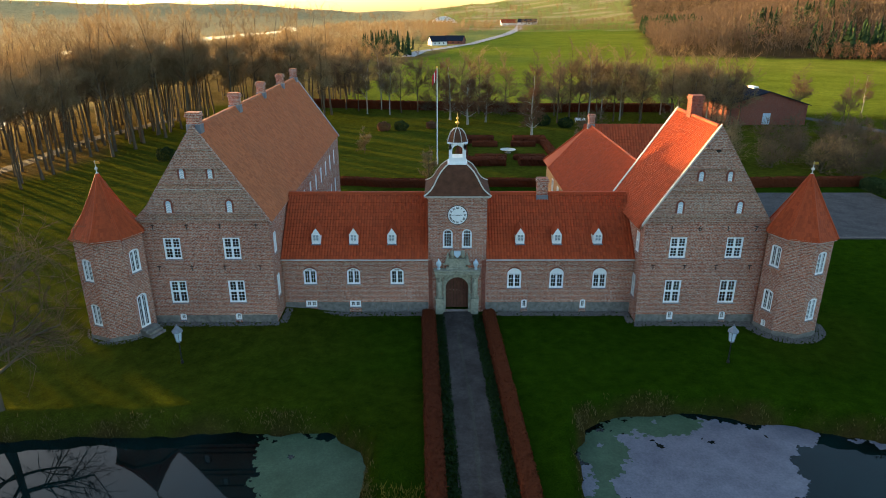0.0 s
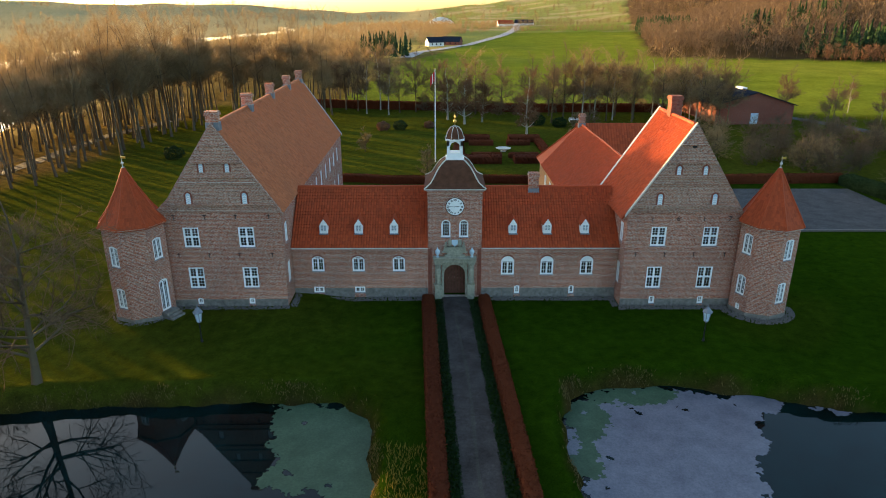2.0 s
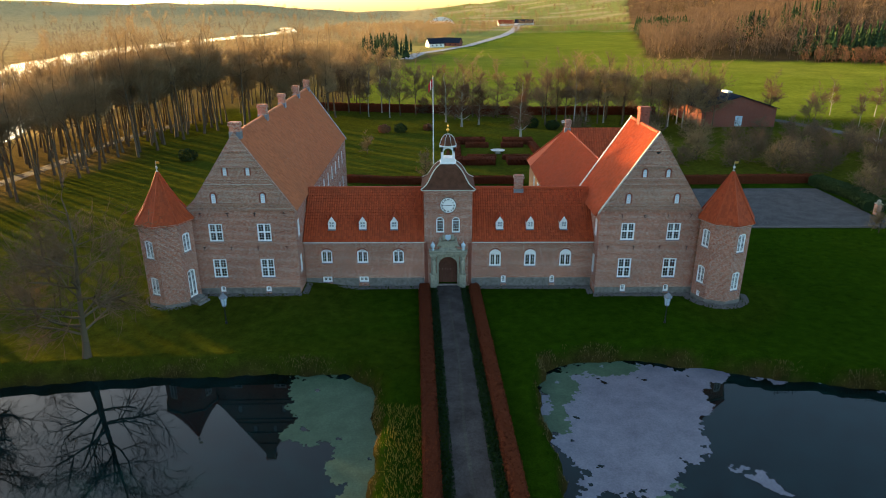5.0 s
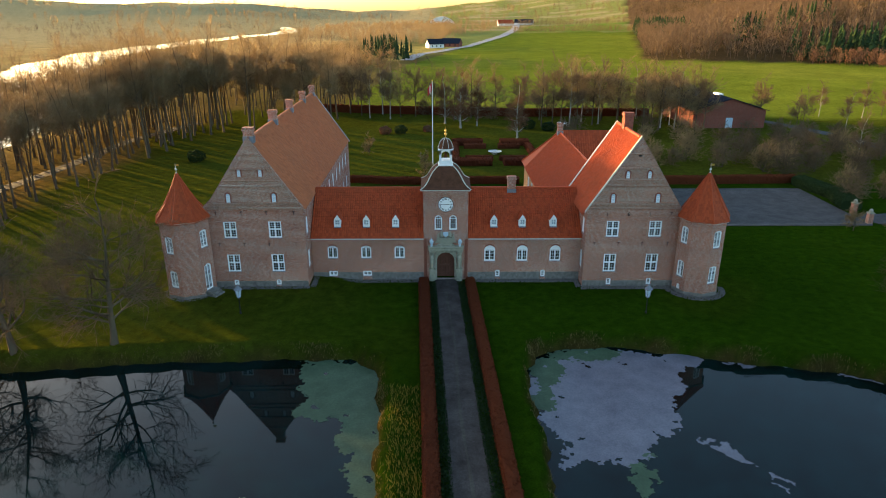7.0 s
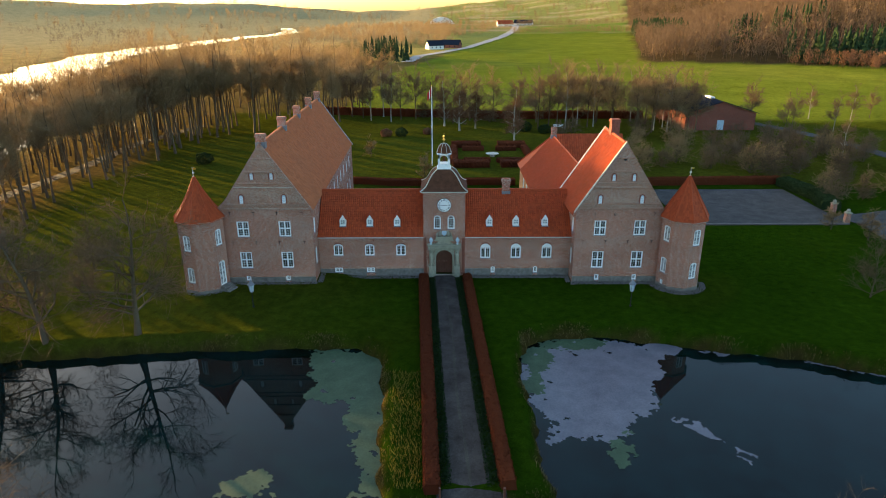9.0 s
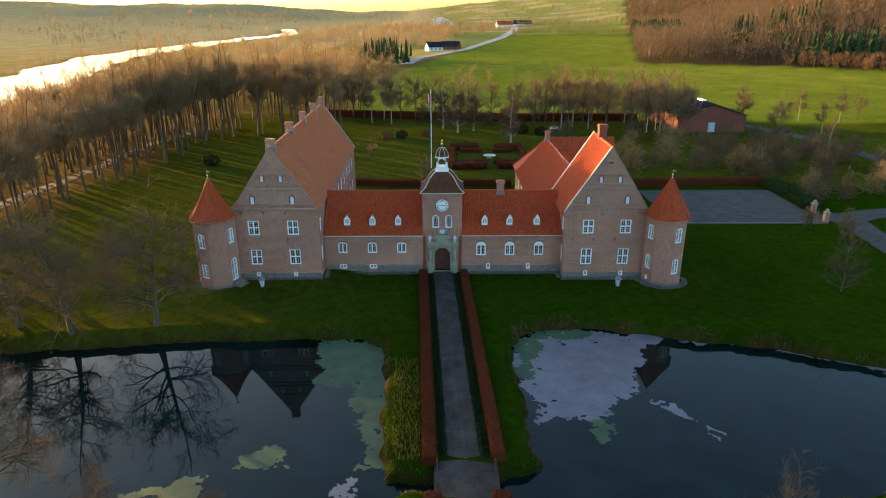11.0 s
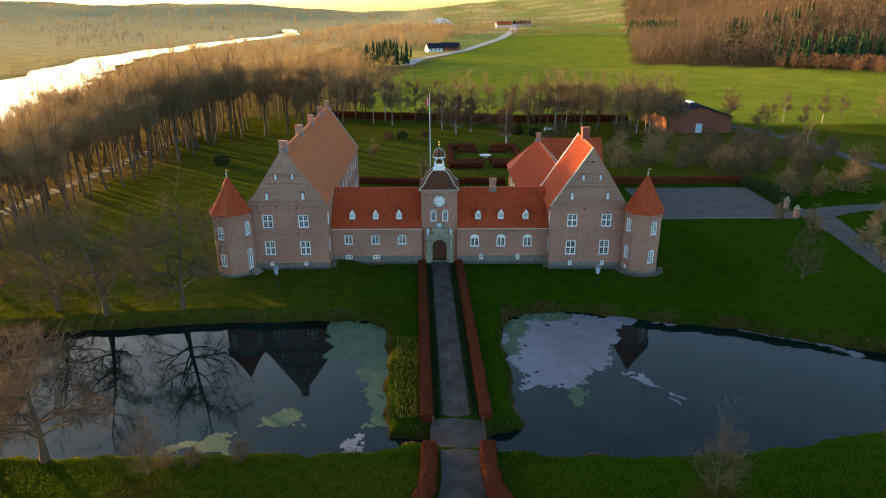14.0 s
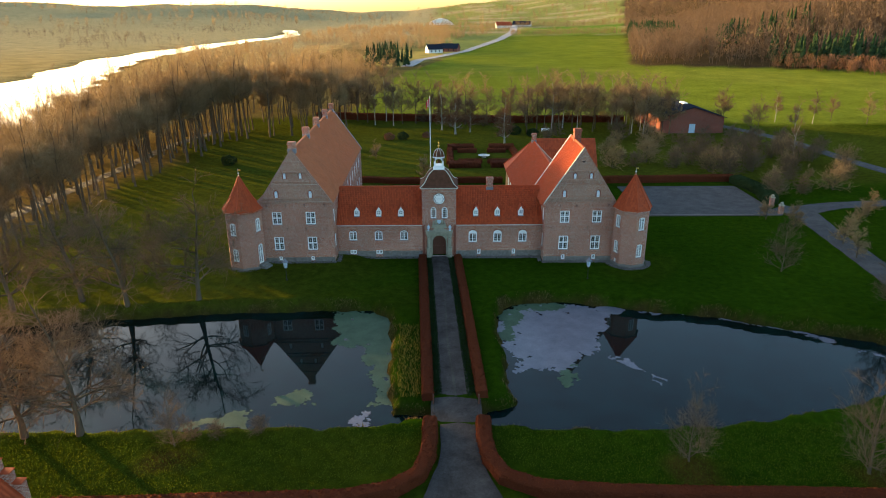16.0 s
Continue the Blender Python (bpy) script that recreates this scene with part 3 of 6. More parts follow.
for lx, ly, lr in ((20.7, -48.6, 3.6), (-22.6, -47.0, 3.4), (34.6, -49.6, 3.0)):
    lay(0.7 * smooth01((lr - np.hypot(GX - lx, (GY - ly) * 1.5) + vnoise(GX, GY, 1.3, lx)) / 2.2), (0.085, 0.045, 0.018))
nx, ny = len(gx), len(gy)
gme = bpy.data.meshes.new("ground")
gme.vertices.add(nx * ny)
gme.vertices.foreach_set("co", np.stack([GX, GY, GZ], -1).astype(np.float32).ravel())
ii, jj = np.meshgrid(np.arange(nx - 1), np.arange(ny - 1))
k0 = (jj * nx + ii).ravel()
quads = np.stack([k0, k0 + 1, k0 + nx + 1, k0 + nx], 1).astype(np.int32)
gme.loops.add(quads.size)
gme.polygons.add(len(quads))
gme.loops.foreach_set("vertex_index", quads.ravel())
gme.polygons.foreach_set("loop_start", np.arange(0, quads.size, 4, dtype=np.int32))
gme.update(calc_edges=True)
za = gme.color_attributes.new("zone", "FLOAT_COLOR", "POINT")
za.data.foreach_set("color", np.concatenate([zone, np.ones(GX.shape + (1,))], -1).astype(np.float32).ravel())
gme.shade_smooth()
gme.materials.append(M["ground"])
tagged(new("ground", gme), "short green lawn, fields and winter-brown meadows, tinted with sunlight and far haze", "ground", kind="structure")


def ribbon(name, pts, widths, mat, label, category, lift=0.04, step=1.0, crown=0.03, flat=None):
    """A strip of road along a line, laid on the land."""
    mb = MB()
    P, W = [], []
    for (a, b), (wa, wb) in zip(zip(pts, pts[1:]), zip(widths, widths[1:])):
        n = max(1, int(math.dist(a, b) / step))
        for k in range(n):
            t = k / n
            P.append((a[0] + (b[0] - a[0]) * t, a[1] + (b[1] - a[1]) * t)), W.append(wa + (wb - wa) * t)
    P.append(pts[-1]), W.append(widths[-1])
    rows = []
    for k, (p, w) in enumerate(zip(P, W)):
        q0, q1 = P[max(0, k - 1)], P[min(len(P) - 1, k + 1)]
        dx, dy = q1[0] - q0[0], q1[1] - q0[1]
        l = math.hypot(dx, dy)
        nx_, ny_ = dy / l, -dx / l
        row = []
        for s in (-1, -0.5, 0, 0.5, 1):
            wob = 0.06 * math.sin(k * 1.3 + s * 5) if abs(s) == 1 else 0
            x, y = p[0] + nx_ * (w / 2 + wob) * s, p[1] + ny_ * (w / 2 + wob) * s
            z = flat if flat is not None else zheight(x, y)
            row.append((x, y, z + lift + crown * (1 - s * s)))
        rows.append(row)
    for k, row in enumerate(rows):
        mb.v += row
    for k in range(len(rows) - 1):
        for j in range(4):
            mb.f.append((k * 5 + j, k * 5 + j + 1, (k + 1) * 5 + j + 1, (k + 1) * 5 + j))
    return single(name, mb, mat, label, category, "structure", smooth=True)


def drive_x(y):
    """The middle of the drive, which leaves the gate at a slight slant."""
    return 0.12 + (-1.5 - y) * 0.0405


ribbon("drive", [(drive_x(y), y) for y in (-0.4, -10, -20, -30, -38, -42.4)], [2.7, 2.6, 2.6, 2.7, 3.0, 3.2], "drive", "grey gravel drive with a mossy middle", "drive", flat=0.0, lift=0.06)
ribbon("drive_forecourt", [(drive_x(-42), -42), (drive_x(-45), -45), (1.9, -48), (1.9, -54), (2.0, -70), (2, -130)], [3.3, 3.2, 3.8, 7.5, 8.5, 8.5], "drive", "gravel forecourt outside the moat bridge", "drive", flat=0.0, lift=0.07)
ribbon("road_side", [(58, -60), (60, -30), (62.5, -8), (64.5, 10), (66, 20), (63, 24)], [4.2, 4.2, 4.2, 4.2, 5, 5], "asphalt", "narrow grey estate road", "road")
ribbon("road_branch", [(66, 22), (74, 25), (85, 26.5), (110, 30), (160, 34)], [5, 4, 3.6, 3.6, 3.6], "asphalt", "narrow grey estate road", "road", lift=0.05)
ribbon("road_lane", [(106, 0), (103, 40), (99.5, 62), (97.5, 87), (94, 100), (86, 120)], [4, 4, 4, 4, 4, 3], "asphalt", "narrow lane past the barn", "road")
ribbon("road_far", [(-22, 340), (-15.7, 396), (20.5, 492), (70, 720), (110, 960), (150, 1300)], [8, 8, 8, 10, 12, 14], "road_sheen", "country road between fields, sky sheen in its pale colour", "road", lift=0.3, step=12)
ribbon("moss_strip", [(drive_x(y) - 0.05 + 0.12 * math.sin(y * 0.3), y) for y in range(-4, -39, -2)], [0.34 + 0.12 * math.sin(k * 1.7) for k in range(18)], "track", "mossy middle strip of the drive", "drive", flat=0.0, lift=0.072)
court = MB().box(37, 61.5, 19.4, 39.5, -0.5, 0.09)
single("courtyard_gravel", court, "asphalt", "grey gravel yard beside the manor", "yard", "structure")
kerb = MB().box(30, 61.6, 19.1, 19.4, -0.4, 0.22)
single("yard_kerb", kerb, "cobble", "low stone edge of the gravel yard", "kerb", "structure")
ribbon("wood_path", [(-79, 0), (-77, 20), (-75.5, 52), (-74.5, 84), (-68, 110)], [3, 3, 3, 3, 3], "drive", "pale path along the wood", "path")

water = MB().box(-70, 60, -46, -10, -1.9, WATER)
single("water_moat", water, "pond", "dark still moat water reflecting the sky", "water", "structure")
rw = MB()
bank = []
for k in range(len(RIVER) - 1):
    for q in range(14):
        t = q / 14
        p0, p1, p2, p3 = (np.array(RIVER[min(max(i, 0), len(RIVER) - 1)], float) for i in (k - 1, k, k + 1, k + 2))
        p = 0.5 * (2 * p1 + (p2 - p0) * t + (2 * p0 - 5 * p1 + 4 * p2 - p3) * t * t + (3 * p1 - p0 - 3 * p2 + p3) * t ** 3)
        bank.append((p, RIVER_W[k] * (1 - t) + RIVER_W[k + 1] * t))
edges = []
for k, (p, w) in enumerate(bank):
    d = bank[min(k + 1, len(bank) - 1)][0] - bank[max(k - 1, 0)][0]
    d = d / np.linalg.norm(d)
    a, b = (w * (1 + 0.16 * math.sin(k * 0.9) + 0.1 * math.sin(k * 2.3)), w * (1 + 0.2 * math.sin(k * 0.6 + 2) + 0.08 * math.sin(k * 2.9)))
    edges.append(((p[0] + d[1] * a, p[1] - d[0] * a, -2.62), (p[0] - d[1] * b, p[1] + d[0] * b, -2.62)))
for (a, b), (c_, d_) in zip(edges, edges[1:]):
    rw.poly([a, c_, d_, b])
single("water_river", rw, "river", "broad river shining in low sun", "water", "structure")


def film_sheet(name, pts, mat, label, seed, lift=0.012, cut=0.0):
    """A floating sheet with a frayed outline."""
    xs = [p[0] for p in pts]
    ys = [p[1] for p in pts]
    s = 0.15
    X, Y = np.meshgrid(np.arange(min(xs) - 1.5, max(xs) + 1.5, s), np.arange(min(ys) - 1.5, max(ys) + 1.5, s))
    d = poly_dist(X, Y, pts) + 0.8 * vnoise(X, Y, 1.6, seed) + 0.5 * vnoise(X, Y, 0.55, seed + 1) + 0.3 * vnoise(X, Y, 0.21, seed + 4)
    pond_d = np.minimum(poly_dist(X, Y, POND_L), poly_dist(X, Y, POND_R))
    keep = (d < 0) & (pond_d < 0.6)
    holes = vnoise(X, Y, 0.9, seed + 2) * 0.5 + vnoise(X, Y, 0.35, seed + 3) * 0.5 > 0.62 - cut
    keep &= ~(holes & (d > -2.5))
    mb = MB()
    idx = {}
    for j, i in zip(*np.nonzero(keep)):
        q = []
        for b, a in ((j, i), (j, i + 1), (j + 1, i + 1), (j + 1, i)):
            if (b, a) not in idx:
                idx[(b, a)] = len(mb.v)
                x, y = xs_ = X[0, 0] + a * s, Y[0, 0] + b * s
                mb.v.append((x + 0.05 * math.sin(y * 17), y + 0.05 * math.sin(x * 15), WATER + lift))
            q.append(idx[(b, a)])
        mb.f.append(tuple(q))
    return single(name, mb, mat, label, "pond weed" if mat == "weed" else "ice", "stuff")


film_sheet("duckweed", [(-13.5, -16), (-6, -16), (-4.5, -26), (-4.2, -37.5), (-6, -37.4), (-7, -31), (-9, -26.3), (-12, -24.5)], "weed", "green duckweed floating along the bank", 1.0)
film_sheet("duckweed", [(-16.5, -37.2), (-12.6, -36.8), (-13, -34.6), (-15.5, -34.5)], "weed", "patch of green duckweed on the moat", 2.0)
film_sheet("duckweed", [(-24, -40.8), (-18.5, -40.8), (-19, -38.2), (-23, -39)], "weed", "patch of green duckweed on the moat", 3.0)
film_sheet("ice_film", [(7, -19), (12, -14.9), (24.5, -15), (21.5, -18.5), (19.5, -22), (17.5, -27), (13.5, -31), (8.8, -31), (7.4, -26)], "ice", "thin grey ice sheet on the moat", 4.0)
film_sheet("ice_film", [(-9.4, -41), (-6.5, -41), (-7.2, -38.6), (-9, -38.8)], "ice", "small grey ice patch by the shore", 5.0)
film_sheet("ice_film", [(19.3, -28.3), (20.2, -27.8), (23.6, -33), (23.0, -33.2)], "ice", "narrow drift of grey ice", 6.0, cut=0.5)
film_sheet("duckweed", [(8, -16.5), (10.4, -13.8), (17, -13.6), (17, -15.4), (11, -16.6), (8.6, -24), (7, -24)], "weed", "green duckweed floating along the bank", 7.0, lift=0.02)
film_sheet("duckweed", [(12, -31.4), (14, -30.5), (14.5, -33), (13, -33.6)], "weed", "patch of green duckweed on the moat", 8.0, lift=0.02)
film_sheet("ice_film", [(25, -17), (33, -18), (42, -22), (49, -28), (47, -25), (40, -20), (30, -17)], "ice", "pale rim of ice along the shore", 9.0, cut=0.1)

# ---- the manor ----
def face(x, y, z, deg=0.0):
    """The pose of something on a wall that faces -y, turned about z."""
    return pose(x, y, z, 0, 0, deg)


def plinth(parent, x0, x1, y, z0, z1, skip=(), deg=0, seed=1):
    """A row of granite blocks along a wall's foot."""
    rnd = random.Random(seed)
    runs, a = [], x0
    for b, c in sorted(skip):
        runs.append((a, b))
        a = c
    runs.append((a, x1))
    for a, b in runs:
        x = a
        while x < b - 0.05:
            w = min(rnd.uniform(0.7, 1.7), b - x)
            if b - x - w < 0.4:
                w = b - x
            m = MB().box(x + 0.008, x + w - 0.008, y - 0.07 - rnd.uniform(0, 0.02), y - 0.003, z0, z1 - rnd.uniform(0, 0.03))
            part("plinth_stone", m, "granite", parent)
            x += w


def stone_skirt(name, path, z, seed, width=0.7, n_per=26):
    """Field stones packed along the foot of a wall."""
    rnd = random.Random(seed)
    mb = MB()
    for (ax, ay), (bx, by) in zip(path, path[1:]):
        l = math.dist((ax, ay), (bx, by))
        nx_, ny_ = (by - ay) / l, -(bx - ax) / l
        for _ in range(int(l * n_per * 1.7)):
            t, o = rnd.random(), rnd.random() * width
            x, y, r = ax + (bx - ax) * t + nx_ * o, ay + (by - ay) * t + ny_ * o, rnd.uniform(0.05, 0.105)
            zz = z + 0.16 * (1 - o / width)
            i = len(mb.v)
            k0 = rnd.uniform(0, 3)
            for q in range(5):
                a = k0 + q * 1.2566
                rr = r * rnd.uniform(0.75, 1.2)
                mb.v.append((x + rr * math.cos(a), y + rr * math.sin(a), zz - 0.06)), mb.v.append((x + 0.6 * rr * math.cos(a), y + 0.6 * rr * math.sin(a), zz + r * 0.55))
            mb.f += [(i + 2 * q, i + 2 * ((q + 1) % 5), i + 2 * ((q + 1) % 5) + 1, i + 2 * q + 1) for q in range(5)]
            mb.f.append(tuple(i + 2 * q + 1 for q in range(5)))
    return single(name, mb, "cobble", "grey field stones packed along the wall foot", "stones", "stuff")


def gable_wing(label, x0, x1, y0, y1, ze, zr, base, win_x, up, low, foot, hatch_up, hatch_low, seed, roof_mat, flare=0.0):
    """A tall gabled wing: its gable faces -y. up, low: sill and head heights of the two rows of windows."""
    cx = (x0 + x1) / 2
    th = thing("manor_wing", (cx, (y0 + y1) / 2, base), label, "house")
    W = 1.38
    holes = [(wx - x0 - W / 2, wx - x0 + W / 2, z0 - base, z1 - base, 0) for wx in win_x for z0, z1 in (low, up)]
    holes += [(wx - x0 - 0.26, wx - x0 + 0.26, foot[0] - base, foot[1] - base, 0.08) for wx in (win_x[0] + 0.05, win_x[1] - 0.1)]
    part("gable_wall", holed_wall(x1 - x0, ze - base, 0.6, holes), "brick", th, at=pose(x0, y0, base))
    for wx in win_x:
        for z0, z1 in (low, up):
            window(th, face(wx, y0 + 0.08, z0), W, z1 - z0, 4, 6)
    for wx in (win_x[0] + 0.05, win_x[1] - 0.1):
        window(th, face(wx, y0 + 0.06, foot[0]), 0.52, foot[1] - foot[0], 2, 3, 0.08, False)
    # gable above the cornice, stepped back in shallow bands
    hgt = zr - ze
    half = (x1 - x0) / 2

    def at(z):
        return half * (1 - (z - ze) / hgt)
    g = MB().prism([(cx - half - flare, ze), (cx + half, ze), (cx, zr)] if not flare else [(cx - half - flare, ze), (cx + half, ze), (cx, zr), (cx - half * 0.8, ze + hgt * 0.2)], "y", y0 + 0.02, y0 + 0.55)
    part("gable", g, "brick_pale", th, "gable of paler weathered brick")
    for z, t in ((ze, 0.16), (ze + 0.55, 0.14), (ze + hgt * 0.33, 0.13), (ze + hgt * 0.40, 0.12), (ze + hgt * 0.57, 0.12), (ze + hgt * 0.77, 0.10)):
        w = at(z + t) - 0.03
        part("string_course", MB().box(cx - w, cx + w, y0 - 0.17, y0 + 0.018, z, z + t * 1.25), "brick_pale", th, bevel=0.02)
    for hx in hatch_low[0]:
        shutter(th, face(hx, y0 + 0.02, hatch_low[1]), 0.42, 1.0)
    for hx in hatch_up[0]:
        shutter(th, face(hx, y0 + 0.02, hatch_up[1]), 0.36, 0.78)
    # iron wall ties
    rnd = random.Random(seed)
    for tx in (0.1, 0.36, 0.62, 0.9):
        for tz in ((ze - 0.45,) if seed == 1 else ()) + ((low[1] + up[0]) / 2 + 0.2,):
            m = MB().box(-0.03, 0.03, -0.05, -0.004, -0.22, 0.22).box(-0.16, 0.16, -0.05, -0.004, 0.12, 0.17)
            part("wall_tie", m, "iron", th, at=face(x0 + (x1 - x0) * tx, y0, tz))
    # long walls and rear gable
    inner = x1 if cx < 0 else x0
    for xw, sgn in ((x0, -1), (x1, 1)):
        ys = []
        if xw == inner:
            ys = [y0 + 1.55]
            k = 11.5
            while k < y1 - 2:
                ys.append(k)
                k += 3.4
        ww = 1.05
        if sgn > 0:
            hs = [(yy - y0 - ww / 2, yy - y0 + ww / 2, z0 - base, z1 - base, 0) for yy in ys for z0, z1 in (low, up)]
            part("side_wall", holed_wall(y1 - y0 - 1.2, ze - base, 0.6, [(a - 0.6, b - 0.6, c, d, e) for a, b, c, d, e in hs]), "brick", th, at=pose(xw, y0 + 0.6, base, 0, 0, 90))
        else:
            hs = [(y1 - yy - ww / 2 - 0.6, y1 - yy + ww / 2 - 0.6, z0 - base, z1 - base, 0) for yy in ys for z0, z1 in (low, up)]
            part("side_wall", holed_wall(y1 - y0 - 1.2, ze - base, 0.6, hs), "brick", th, at=pose(xw, y1 - 0.6, base, 0, 0, -90))
        for yy in ys:
            for z0, z1 in (low, up):
                window(th, face(xw - sgn * 0.08, yy, z0, 90 * sgn), ww, z1 - z0, 4, 6)
    part("rear_wall", MB().prism([(x0, base), (x1, base), (x1, ze), (cx, zr), (x0, ze)], "y", y1 - 0.6, y1), "brick", th)
    part("upper_floor", MB().box(x0 + 0.6, x1 - 0.6, y0 + 0.6, y1 - 0.6, base, base + 0.2), "floor", th)
    part("upper_floor", MB().box(x0 + 0.6, x1 - 0.6, y0 + 0.6, y1 - 0.6, (low[1] + up[0]) / 2 - 0.1, (low[1] + up[0]) / 2 + 0.1), "floor", th)
    part("upper_floor", MB().box(x0 + 0.6, x1 - 0.6, y0 + 0.6, y1 - 0.6, ze - 0.3, ze - 0.05), "floor", th)
    # roof
    e = 0.14 if flare else 0.45
    sl = hgt / half
    ye, yr = y0 + 0.5, y1 - 0.35
    slope(th, (cx, ye, zr), (cx, yr, zr), (x0 - e, ye, ze - e * sl), (x0 - e, yr, ze - e * sl), roof_mat)
    slope(th, (cx, ye, zr), (cx, yr, zr), (x1 + e, ye, ze - e * sl), (x1 + e, yr, ze - e * sl), roof_mat)
    ridge = MB()
    k = ye
    while k < yr:
        ridge.prism([(cx - 0.2, zr - 0.1), (cx - 0.12, zr + 0.07), (cx + 0.12, zr + 0.07), (cx + 0.2, zr - 0.1)], "y", k, min(k + 0.4, yr))
        k += 0.42
    part("ridge_tiles", ridge, roof_mat, th, kind="stuff")
    # raised verges at both gables
    for yv, w in ((y0 - 0.03, 0.18), (y1 - 0.4, 0.4)):
        for s in (-1, 1):
            xe = cx + s * (half + 0.25)
            pts = [(cx, zr + 0.16), (xe, ze - 0.25 * sl + 0.16), (xe, ze - 0.25 * sl - 0.06), (cx, zr - 0.06)]
            part("verge_coping", MB().prism(pts, "y", yv, yv + w), "lead" if yv > y0 else "lime" if seed == 2 and s < 0 else "brick_pale", th, "pale stone coping" if seed == 2 and s < 0 and yv < y0 else "")
    plinth(th, x0, x1, y0, base - 0.15, base + 0.72, [(wx - 0.3, wx + 0.3) for wx in (win_x[0] + 0.05, win_x[1] - 0.1)], seed=seed)
    return th


LB = 0.45
left_wing = gable_wing("long red-brick manor wing with a steep tiled roof and gable", -25.5, -15.2, -3.3, 36.0, 9.45, 16.95, LB, (-23.15, -18.35), (6.2, 8.05), (2.3, 4.3), (0.72, 1.3),
                       ((-21.55, -19.35), 12.95), ((-22.95, -18.15), 10.15), 1, "tile_hazy", 0.55)
for cy, w in ((-2.4, 1.0), (8.4, 0.95), (18.0, 0.8), (27.1, 0.8), (34.9, 0.8)):
    chimney(left_wing, -20.35, cy, 16.3, 18.15 if cy > 0 else 17.95, w, 0.7)
# the long wing stands slightly askew to the front
left_wing.matrix_basis = Matrix.Translation((-20.35, -3.3, 0)) @ Matrix.Rotation(radians(0.8), 4, "Z") @ Matrix.Translation((20.35, 3.3, 0)) @ left_wing.matrix_basis
right_wing = gable_wing("short red-brick manor wing with a steep tiled roof and gable", 15.3, 25.4, -2.3, 7.9, 9.05, 16.8, 0.0, (18.2, 22.85), (5.9, 7.72), (1.8, 3.9), (0.25, 0.98),
                        ((19.3, 21.6), 12.45), ((17.95, 22.75), 9.75), 2, "tile")
chimney(right_wing, 20.6, 4.3, 15.2, 18.4, 1.0, 1.0, "brick_barn")
part("gable_roundel", MB().lathe([(0.2, -0.04), (0.2, 0.0)], 14, 0, 0), "iron", right_wing, at=pose(20.4, -2.3, 14.95, 90))

for k, digit in enumerate("1617"):
    cu = bpy.data.curves.new("wall_anchor", "FONT")
    cu.body, cu.size, cu.align_x, cu.extrude = digit, 0.62, "CENTER", 0.02
    cu.materials.append(M["iron"])
    ob = new("wall_anchor", cu)
    ob.parent = right_wing
    ob.matrix_parent_inverse = BASE[right_wing.name].inverted()
    ob.matrix_basis = pose(17.5 + k * 2.3, -2.33, 8.28, 90)

# low range on both sides of the gate tower
RIDGE_Y, RIDGE_Z, EAVE_Z = 4.3, 9.75, 5.2


